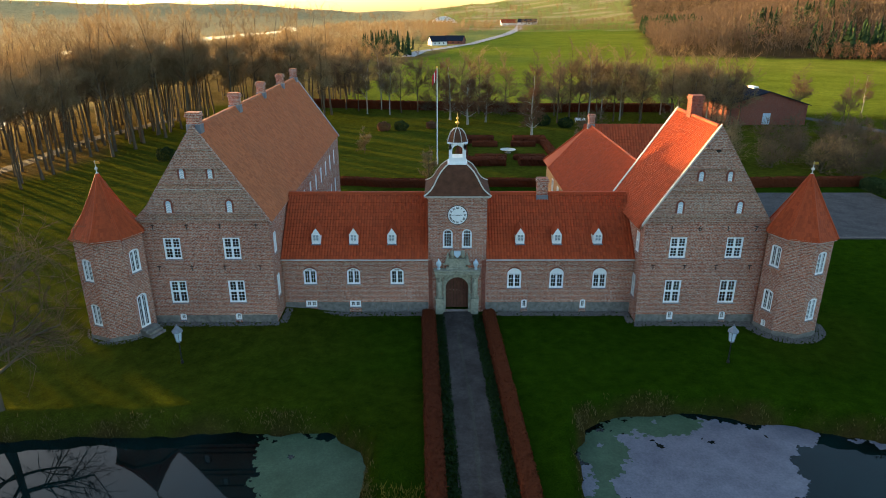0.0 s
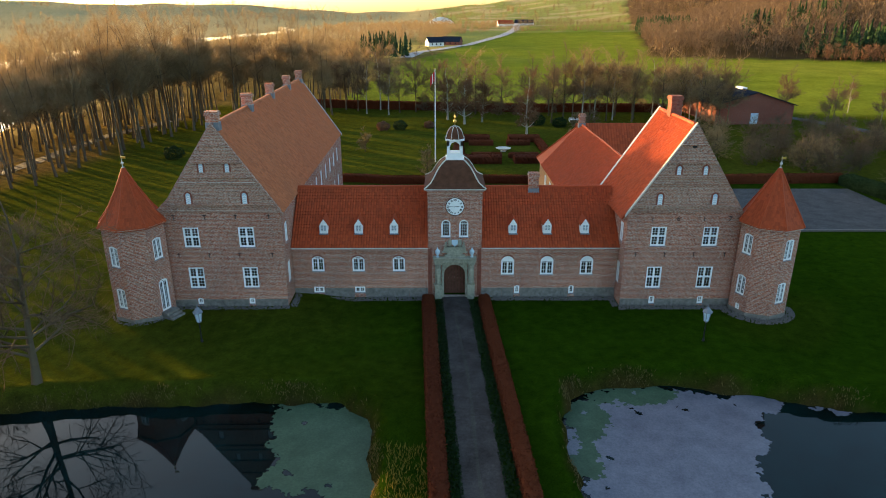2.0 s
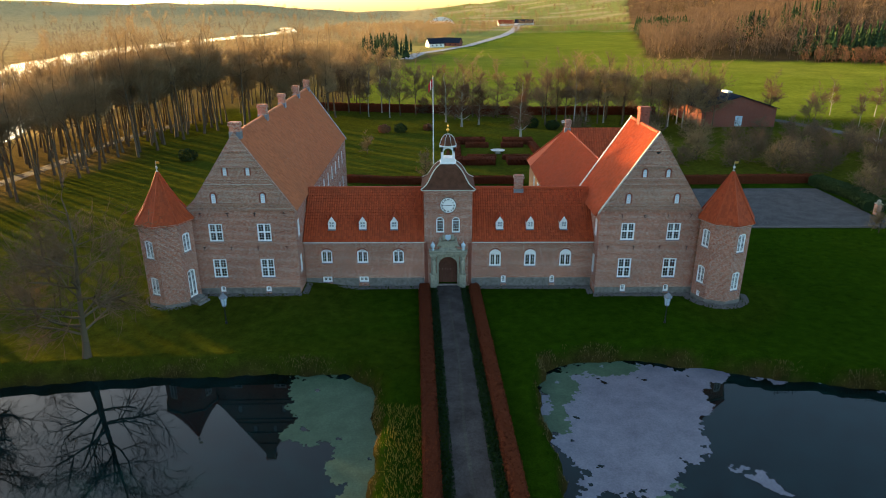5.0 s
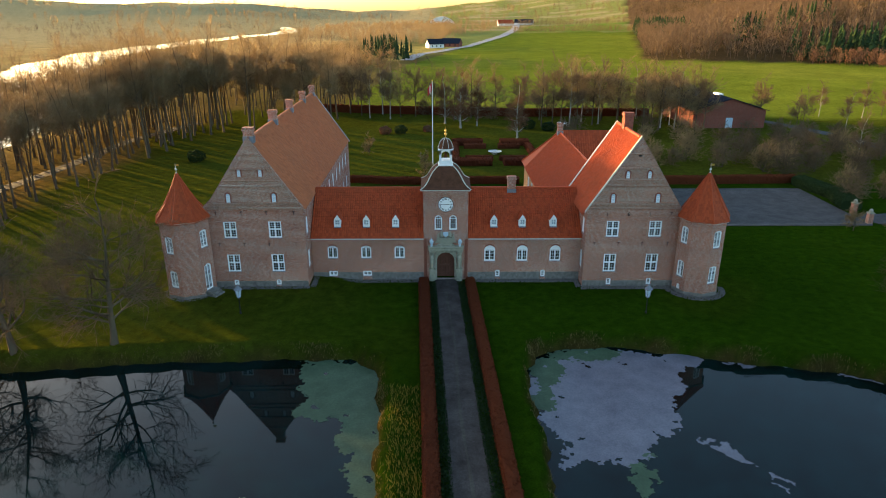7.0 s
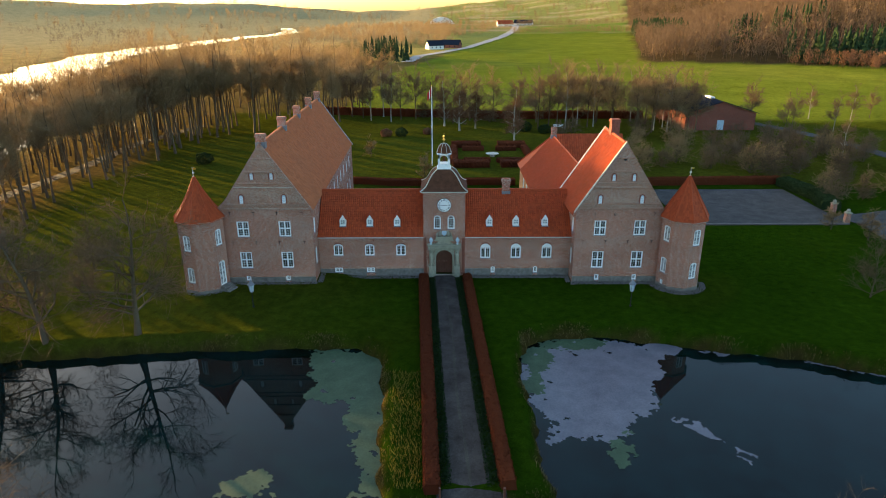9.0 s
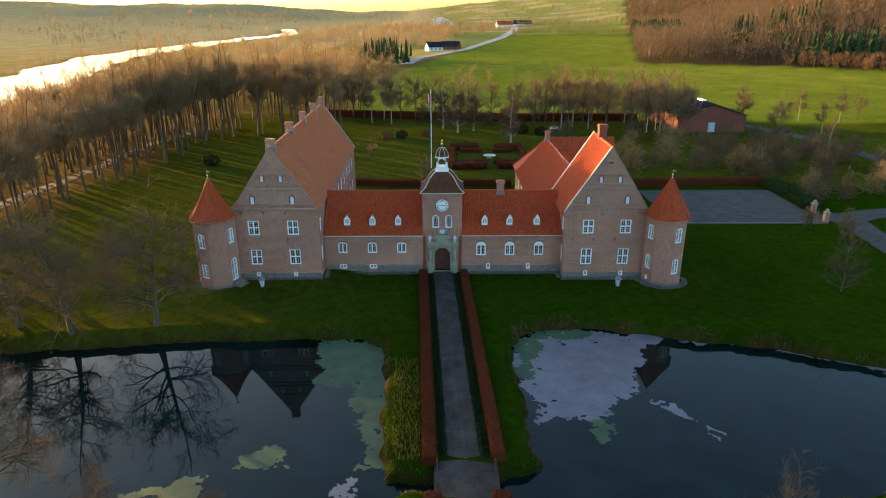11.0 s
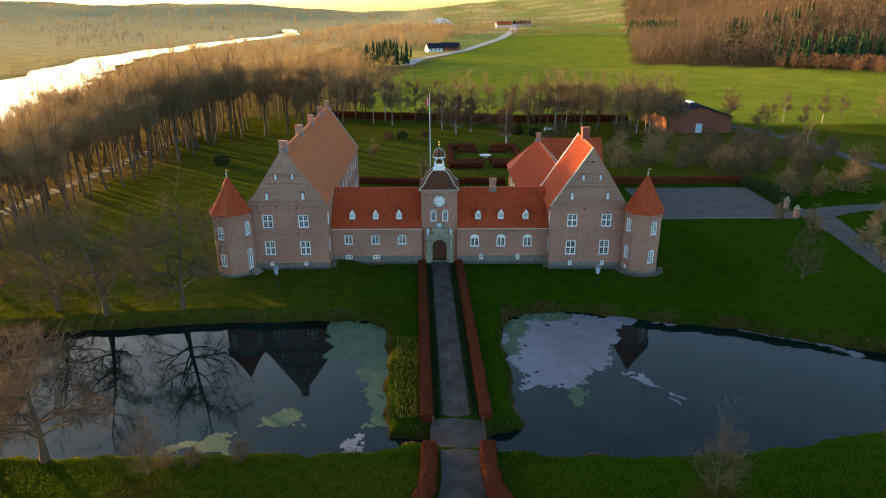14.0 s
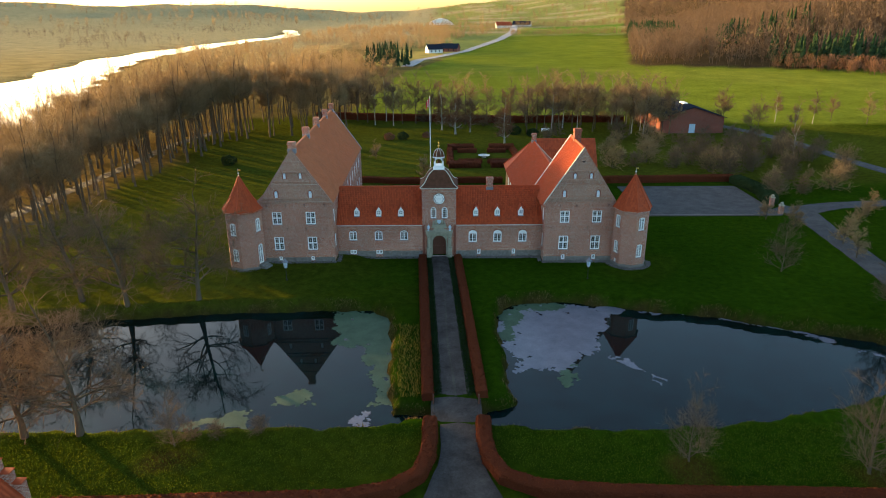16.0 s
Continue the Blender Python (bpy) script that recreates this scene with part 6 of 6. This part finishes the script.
BEECH = "clipped brown-leaved beech hedge"
hedge(BEECH + " beside the drive", [(drive_x(y) - 2.62, y) for y in (-1.5, -14, -27, -38.6)], 1.05, 0.85, seed=1, dens=110, z=0.0)
hedge(BEECH + " beside the drive", [(drive_x(y) + 2.62, y) for y in (-1.5, -14, -27, -38.2)], 1.0, 0.85, seed=2, dens=110, z=0.0)
hedge(BEECH + " curving from the bridge", [(-0.75, -42.4), (-0.7, -45), (-0.85, -47.3), (-1.6, -49.6), (-3.6, -51.2), (-7.3, -52.2), (-20, -52.6), (-29, -52.9)], 1.25, 0.95, seed=3, dens=110)
hedge(BEECH + " curving from the bridge", [(4.05, -42.4), (4.0, -45), (4.3, -47.6), (5.3, -49.8), (8.1, -51.2), (14, -51.8), (33, -52.4), (60, -53)], 1.25, 0.95, seed=4, dens=90)
hedge(BEECH + " behind the manor", [(-19, 43.6), (-3.6, 43.4)], 1.3, 1.2, seed=5, dens=40, leaf=0.1)
hedge(BEECH + " behind the manor", [(3.4, 43.8), (13.4, 43.8)], 1.3, 1.2, seed=6, dens=40, leaf=0.1)
hedge(BEECH + " along the yard", [(33, 43), (63, 44)], 1.4, 1.4, seed=7, dens=40, leaf=0.1)
hedge(BEECH + " at the garden's end", [(-42, 131), (-10, 126), (20, 121), (60, 122)], 1.8, 2.2, seed=8, dens=16, leaf=0.16)
hedge("dark evergreen hedge beside the yard", [(62.8, 26.5), (64.5, 33), (63, 42.5)], 2.8, 1.6, "ivy", 9, 0.15, 70)
for k, pth in enumerate(([(2, 58.5), (9.6, 58.8)], [(12, 58.8), (20, 59)], [(2, 79), (9, 79)], [(13, 79), (19.5, 79)], [(2.4, 61), (2.6, 77)], [(19.2, 61), (19, 77)], [(4.5, 62.5), (9.5, 62.5), (9.5, 63)], [(12.2, 63), (12.2, 62.5), (17, 62.5)], [(4.5, 75), (9.5, 75)], [(12.2, 75), (17, 75)])):
    hedge(BEECH + " of the formal garden", pth, 2.9 if k < 4 else 1.5, 1.3 if k < 4 else 1.0, seed=20 + k, dens=26, leaf=0.12)
basin = thing("garden_basin", (11, 68.5, 0), "pale stone garden basin on a pedestal", "fountain")
part("pedestal", MB().lathe([(0.6, -0.1), (0.6, 0.1), (0.35, 0.18), (0.32, 0.3), (0.4, 0.4)], 16, 11, 68.5), "lime", basin)
part("bowl", MB().lathe([(0.4, 0.4), (1.2, 0.5), (1.5, 0.66), (1.45, 0.68), (1.1, 0.57), (0.2, 0.52)], 24, 11, 68.5), "lime", basin)

# clipped dark bushes on the back lawn
for x, y, s in ((-14.6, 93, 1.5), (-10.7, 93.5, 1.6), (-51, 62, 1.8), (22, 100, 2.0), (-4, 96, 1.2), (27, 97, 1.7), (-35, 88, 1.4)):
    rs = np.random.RandomState(int(abs(x) * 10))
    a = rs.normal(size=(1400, 3))
    a /= np.linalg.norm(a, axis=1, keepdims=True)
    a *= rs.uniform(0.6, 1.0, size=(1400, 1)) ** 0.4
    pts = a * np.array([s, s, s * 0.75]) * (1 + 0.12 * np.sin(a[:, :1] * 7 + a[:, 1:2] * 5)) + np.array([x, y, zheight(x, y) + s * 0.55])
    V, F = leaf_cloud(pts, 0.16, rs)
    tagged(new("round_bush", raw_mesh("round_bush", V, F, "twig_red" if s < 1.55 else "ivy")), "rounded clipped bush on the lawn", "bush", "bushes on the lawn")

# ivy strips between drive and hedges
for s in (-1, 1):
    rs = np.random.RandomState(50 + s)
    n = 7000
    y = rs.uniform(-38, -1.2, n)
    x = drive_x(y) + s * rs.uniform(1.2, 2.15, n)
    V, F = leaf_cloud(np.stack([x, y, 0.03 + np.abs(rs.normal(size=n)) * 0.09], 1), 0.085, rs)
    tagged(new("ground_ivy", raw_mesh("ground_ivy", V, F, "ivy")), "dark low plants edging the drive", "ground cover", kind="stuff")

# dry grass along the banks, with grass tufts in the lawns
rs = np.random.RandomState(77)


def blades(name, pts, hgt, mat, label, width=0.02):
    n = len(pts)
    a = rs.uniform(0, 6.283, n)
    d = np.stack([np.cos(a), np.sin(a), np.zeros(n)], 1) * width
    lean = np.stack([rs.normal(size=n) * 0.35, rs.normal(size=n) * 0.35, np.ones(n)], 1) * (hgt * rs.uniform(0.5, 1.3, n))[:, None]
    V = np.stack([pts - d, pts + d, pts + lean * 0.6 + d * 0.6, pts + lean], 1).reshape(-1, 3)
    return tagged(new(name, raw_mesh(name, V, np.arange(n * 4).reshape(n, 4), mat)), label, "grass", kind="stuff")


n = 500000
x, y = rs.uniform(-62, 54, n), rs.uniform(-51.5, -9, n)
pd_ = np.minimum(poly_dist(x, y, POND_L), poly_dist(x, y, POND_R))
dens = np.exp(-((pd_ - 0.05) / 0.33) ** 2) * (0.2 + 0.8 * (vnoise(x, y, 2.2, 31) > 0.1))
sel = (rs.uniform(size=n) < dens) & ~((np.abs(x - drive_x(y)) < 2.9) & (y < -36))
blades("bank_grass", np.stack([x[sel], y[sel], height(x[sel], y[sel]) - 0.03], 1), 0.24, "reed", "dry yellow grass along the moat banks", 0.03)
sel = (pd_ > 0.8) & (rs.uniform(size=n) < 0.4) & (x > -9) & (x < drive_x(y) - 3.3) & (y < -23) & (y > -39.5)
blades("tall_dry_grass", np.stack([x[sel], y[sel], height(x[sel], y[sel]) - 0.02], 1), 0.4, "straw", "tall golden dry grass on the bank", 0.025)
sel = (pd_ > 0.8) & (rs.uniform(size=n) < 0.6) & (y < -42.5) & (np.abs(x - 1.8) > np.where(y < -47, 3.2 + (-47 - y) * 1.9, 3.2))
blades("rough_grass", np.stack([x[sel], y[sel], height(x[sel], y[sel]) - 0.02], 1), 0.15, "grass", "rough sunlit grass on the banks", 0.025)

# ---- distance: hill forest, hedgerows, farms ----
def far_trees(name, spots_, h0, h1, mat, label, conifer=False, seed=5, per=46, wide=0.009):
    """Many small trees in one mesh."""
    rs = np.random.RandomState(seed)
    S = np.array(spots_)
    if not len(S):
        return None
    n = len(S)
    Z = height(S[:, 0], S[:, 1])
    H = rs.uniform(h0, h1, n)
    Vs, Fs, o = [], [], 0
    if conifer:
        for (x, y), z, h in zip(S, Z, H):
            k = 9
            for t in range(8):
                zb, zt, r = z + h * (0.06 + 0.115 * t), z + h * (0.3 + 0.1 * t), h * 0.15 * (1 - t * 0.115)
                a = np.arange(k) * 2 * math.pi / k + rs.uniform(0, 1)
                rr = r * rs.uniform(0.5, 1.4, k)
                ring = np.stack([x + rr * np.cos(a), y + rr * np.sin(a), zb + rs.uniform(-0.05, 0.05, k) * h], 1)
                Vs.append(np.concatenate([ring, [[x, y, zt]]]))
                Fs += [(o + i, o + (i + 1) % k, o + k) for i in range(k)]
                o += k + 1
        return tagged(new(name, raw_mesh(name, np.concatenate(Vs), np.array(Fs), mat)), label, "forest", kind="stuff")
    C = np.stack([S[:, 0], S[:, 1], Z], 1)
    trunks = [(c, c + np.array([rs.normal() * 0.3, rs.normal() * 0.3, hh * 0.75]), hh * 0.012, hh * 0.004) for c, hh in zip(C, H)]
    me = sticks(name, trunks, mat, 3)
    nv = len(me.vertices)
    co, q = np.empty(nv * 3, np.float32), np.empty(len(me.loops), np.int32)
    me.vertices.foreach_get("co", co), me.loops.foreach_get("vertex_index", q)
    bpy.data.meshes.remove(me)
    t = np.repeat(np.arange(n), per)
    m = len(t)
    hh = H[t]
    f = rs.uniform(0.14, 0.88, m)
    a = rs.uniform(0, 6.283, m)
    off = np.sqrt(rs.uniform(0, 1, m)) * 0.2 * hh * np.sin(np.clip(f - 0.02, 0, 1) * 3.3)
    P = C[t] + np.stack([np.cos(a) * off, np.sin(a) * off, f * hh], 1)
    d = np.stack([np.cos(a) * 0.5, np.sin(a) * 0.5, np.full(m, 0.8)], 1) + rs.normal(size=(m, 3)) * 0.35
    d /= np.linalg.norm(d, axis=1, keepdims=True)
    u = np.cross(d, rs.normal(size=(m, 3)))
    u /= np.linalg.norm(u, axis=1, keepdims=True)
    T = np.stack([P - u * (hh * wide)[:, None], P + u * (hh * wide)[:, None], P + d * (hh * rs.uniform(0.1, 0.2, m))[:, None]], 1).reshape(-1, 3)
    q = q.reshape(-1, 4)
    tri = np.concatenate([q[:, (0, 1, 2)], q[:, (0, 2, 3)], np.arange(len(T)).reshape(-1, 3) + nv])
    return tagged(new(name, raw_mesh(name, np.concatenate([co.reshape(-1, 3), T]), tri, mat)), label, "forest", kind="stuff")


rs = np.random.RandomState(9)
n = 14000
x, y = rs.uniform(110, 900, n), rs.uniform(150, 900, n)
fdp = forest_depth(x, y)
near = fdp < 130
conif = ((vnoise(x, y, 60, 41) > 0.85) | ((np.abs(x - 226) < 26) & (fdp < 40))) & (fdp > 1)
keep = (fdp > 0) & (rs.uniform(size=n) < np.where(near, 0.95, 0.45))
far_trees("hill_forest", np.stack([x, y], 1)[keep & ~conif][:5600], 14, 20, "twig_wood", "bare brown beech forest on the hillside", seed=1, per=50, wide=0.0105)
far_trees("hill_conifers", np.stack([x, y], 1)[keep & conif][:420], 13, 19, "needle", "dark conifers among the hillside forest", True, 2)
x, y = rs.uniform(200, 1300, 7000), rs.uniform(860, 1900, 7000)
far_trees("hill_forest", np.stack([x, y], 1)[forest_depth(x, y) > 0][:2600], 15, 24, "twig_wood", "bare brown beech forest on the hillside", seed=12, per=34, wide=0.02)
# reddish young wood nearer on the hill's foot
x, y = rs.uniform(190, 420, 3200), rs.uniform(90, 300, 3200)
s_ = (0.51 * (x - 123) + 0.86 * (y - 334)) / -0.86
k_ = (s_ > -4) & (s_ < np.minimum(42, (x - 188) * 1.1))
far_trees("young_wood", np.stack([x, y], 1)[k_], 6, 10, "twig_red", "reddish young trees at the forest edge", seed=3, per=70)
# scrub and woods on the plain
x, y = rs.uniform(-260, 120, 9000), rs.uniform(180, 1300, 9000)
road = 20 + (y - 492) * 0.24
patch = vnoise(x, y, 55, 51) + 0.6 * vnoise(x, y, 21, 52)
k_ = (patch > 0.1) & (x < road - 22) & (line_dist(x, y, RIVER, RIVER_W) > 25) & (x > -215 + 0.02 * y) & (poly_dist(x, y, STUBBLE) > 6) & (poly_dist(x, y, FIELD) > 4) & (np.hypot(x + 6, y - 481) > 25)
far_trees("plain_woods", np.stack([x, y], 1)[k_][:1500], 6, 13, "twig", "bare woods and scrub across the plain", seed=4, per=70, wide=0.012)
x, y = rs.uniform(-48, -22, 60), rs.uniform(330, 420, 60)
far_trees("dark_clump", np.stack([x, y], 1)[:46], 9, 15, "needle", "dark evergreen clump on the plain", True, 6)
# hedgerow at the field's end
t = np.linspace(0, 1, 160)
hx, hy = 95 + 150 * t, 832 - 40 * t
far_trees("field_row", np.stack([hx, hy + rs.normal(size=160) * 3], 1), 7, 11, "twig", "thin row of trees across the fields", seed=7, per=60, wide=0.012)
t = np.linspace(0, 1, 130)
far_trees("field_row", np.stack([140 + 200 * t, 1180 - 30 * t + rs.normal(size=130) * 6], 1), 8, 14, "twig", "thin row of trees across the fields", seed=8, per=60, wide=0.012)
# far banks beyond the river
x, y = rs.uniform(-900, -290, 2500), rs.uniform(150, 1500, 2500)
k_ = (vnoise(x, y, 80, 61) > 0.15) & (line_dist(x, y, RIVER, RIVER_W) > 60)
far_trees("river_woods", np.stack([x, y], 1)[k_][:700], 6, 11, "twig_wood", "bare woods beyond the river", seed=9, per=60, wide=0.007)
x, y = rs.uniform(-140, -100, 300), rs.uniform(20, 200, 300)
k_ = line_dist(x, y, RIVER, RIVER_W) > 6
far_trees("river_scrub", np.stack([x, y], 1)[k_][:110], 3, 7, "twig", "low scrub between wood and river", seed=10, per=90)
# far hill woods
x, y = rs.uniform(-1500, 2200, 9000), rs.uniform(1300, 3600, 9000)
k_ = vnoise(x, y, 260, 71) > -0.15
far_trees("far_hill_woods", np.stack([x, y], 1)[k_][:1300], 14, 24, "twig", "wooded hills along the horizon", seed=11, per=40, wide=0.02)


def far_house(x, y, w, l, h, wall, roof, turn, label):
    z = zheight(x, y)
    th = thing("farmhouse", (x, y, z), label, "house", "far farmhouses")
    at = Matrix.Translation((x, y, z)) @ Matrix.Rotation(radians(turn), 4, "Z")
    part("body", MB().box(-l / 2, l / 2, -w / 2, w / 2, -0.5, h), wall, th, at=at)
    for s in (-1, 1):
        part("gable", MB().prism([(-w / 2, h), (w / 2, h), (0, h + w * 0.45)], "x", s * (l / 2 - 0.3), s * l / 2), wall, th, at=at)
    for s in (-1, 1):
        part("roof_slope", MB().prism([(0, h + w * 0.45 + 0.2), (s * (w / 2 + 0.4), h - 0.2), (s * (w / 2 + 0.4), h - 0.4), (0, h + w * 0.45)], "x", -l / 2 - 0.3, l / 2 + 0.3), roof, th, at=at)
    for k in (-1, 0, 1):
        part("window", MB().box(k * l * 0.28 - 0.5, k * l * 0.28 + 0.5, -w / 2 - 0.04, -w / 2 - 0.005, 0.9, 2.2), "iron", th, at=at)
    return th


far_house(-6, 481, 8, 13, 3.2, "wall_white", "slate", 24, "white far farmhouse with a dark roof")
far_house(8, 500, 8, 16, 3.0, "brick_barn", "slate", -20, "far red-brick farm building")
far_house(120, 1220, 14, 30, 4, "wall_white", "tile", 10, "far farmhouse beside the road")
far_house(160, 1260, 14, 36, 4, "wall_white", "slate", -15, "far pale farm building")
hall = thing("far_hall", (-95, 1450, 0), "far pale domed hall on the plain", "hall")
zz = zheight(-95, 1450)
part("roof", MB().prism(arc(-30, 30, zz, 14, 12), "y", 1440, 1475), "wall_white", hall)

# ---- small things ----
def lamp_post(x, y, label):
    z = zheight(x, y)
    th = thing("lamp_post", (x, y, z), label, "lamp", "lamp posts on the lawn")
    part("post", MB().lathe([(0.11, z - 0.2), (0.11, z + 0.15), (0.055, z + 0.25), (0.045, z + 1.75), (0.1, z + 1.8)], 10, x, y), "iron", th)
    l = part("lantern", MB().lathe([(0.14, z + 1.78), (0.22, z + 1.86), (0.2, z + 1.9)], 6, x, y), "lead", th, "grey lantern base")
    sub("glazing", MB().lathe([(0.2, z + 1.9), (0.31, z + 2.68)], 6, x, y).mesh("glazing", "blue"), l)
    for k in range(6):
        a = k * math.pi / 3
        sub("bar", MB().tube((x + 0.21 * math.cos(a), y + 0.21 * math.sin(a), z + 1.88), (x + 0.325 * math.cos(a), y + 0.325 * math.sin(a), z + 2.7), 0.025, 0.025, 4).mesh("bar", "lead"), l)
    sub("cap", MB().lathe([(0.43, z + 2.66), (0.42, z + 2.71), (0.17, z + 2.98), (0.14, z + 3.06), (0.05, z + 3.12), (0.06, z + 3.2), (0.01, z + 3.28)], 6, x, y).mesh("cap", "lead"), l)


lamp_post(20.5, -9.2, "black post with a pale blue lantern on the lawn")
lamp_post(-20.95, -9.6, "black post with a pale blue lantern on the lawn")
pole = thing("flagpole", (-2.25, 59, 0), "tall white flagpole with a limp red flag", "flagpole")
part("pole", MB().lathe([(0.13, -0.2), (0.12, 1), (0.06, 16.3)], 10, -2.25, 59), "white", pole)
part("truck", MB().lathe([(0.05, 16.3), (0.12, 16.38), (0.12, 16.46), (0.02, 16.55)], 8, -2.25, 59), "gold", pole)
fl = MB()
for k in range(5):
    x0, x1 = -2.33 - 0.16 * k, -2.33 - 0.16 * (k + 1)
    y0, y1 = 59 + 0.12 * (k % 2), 59 + 0.12 * ((k + 1) % 2)
    for t in (0, 0.02):
        fl.poly([(x0, y0 + t, 16.1 - 0.25 * k), (x1, y1 + t, 15.85 - 0.25 * k), (x1, y1 + t, 14.3 - 0.25 * k), (x0, y0 + t, 14.5 - 0.22 * k)])
part("flag", fl, "flag", pole, "limp red flag with a white stripe")
part("flag_stripe", MB().box(-2.75, -2.62, 58.93, 59.16, 13.9, 15.5), "white", pole)
for x, y in ((61.6, 20.1), (62.4, 25.2)):
    gp = thing("gate_pillar", (x, y, 0), "brick gate pillar with a stone ball", "pillar", "yard gate pillars")
    part("shaft", MB().box(x - 0.35, x + 0.35, y - 0.35, y + 0.35, -0.2, 1.55), "brick", gp, bevel=0.02)
    part("cap", MB().box(x - 0.43, x + 0.43, y - 0.43, y + 0.43, 1.55, 1.7), "sand", gp, bevel=0.02)
    part("ball", MB().lathe([(0.1, 1.7), (0.24, 1.82), (0.28, 1.98), (0.22, 2.14), (0.05, 2.24)], 12, x, y), "sand", gp, smooth=True)
bench = thing("garden_bench", (32, 104.5, 0), "white garden bench under the trees", "bench")
part("seat", MB().box(30.6, 33.2, 104.3, 104.8, 0.42, 0.48), "white", bench)
part("backrest", MB().box(30.6, 33.2, 104.8, 104.86, 0.48, 0.95), "white", bench)
for x in (30.7, 33.0):
    part("leg", MB().box(x, x + 0.1, 104.32, 104.8, -0.1, 0.42), "white", bench)
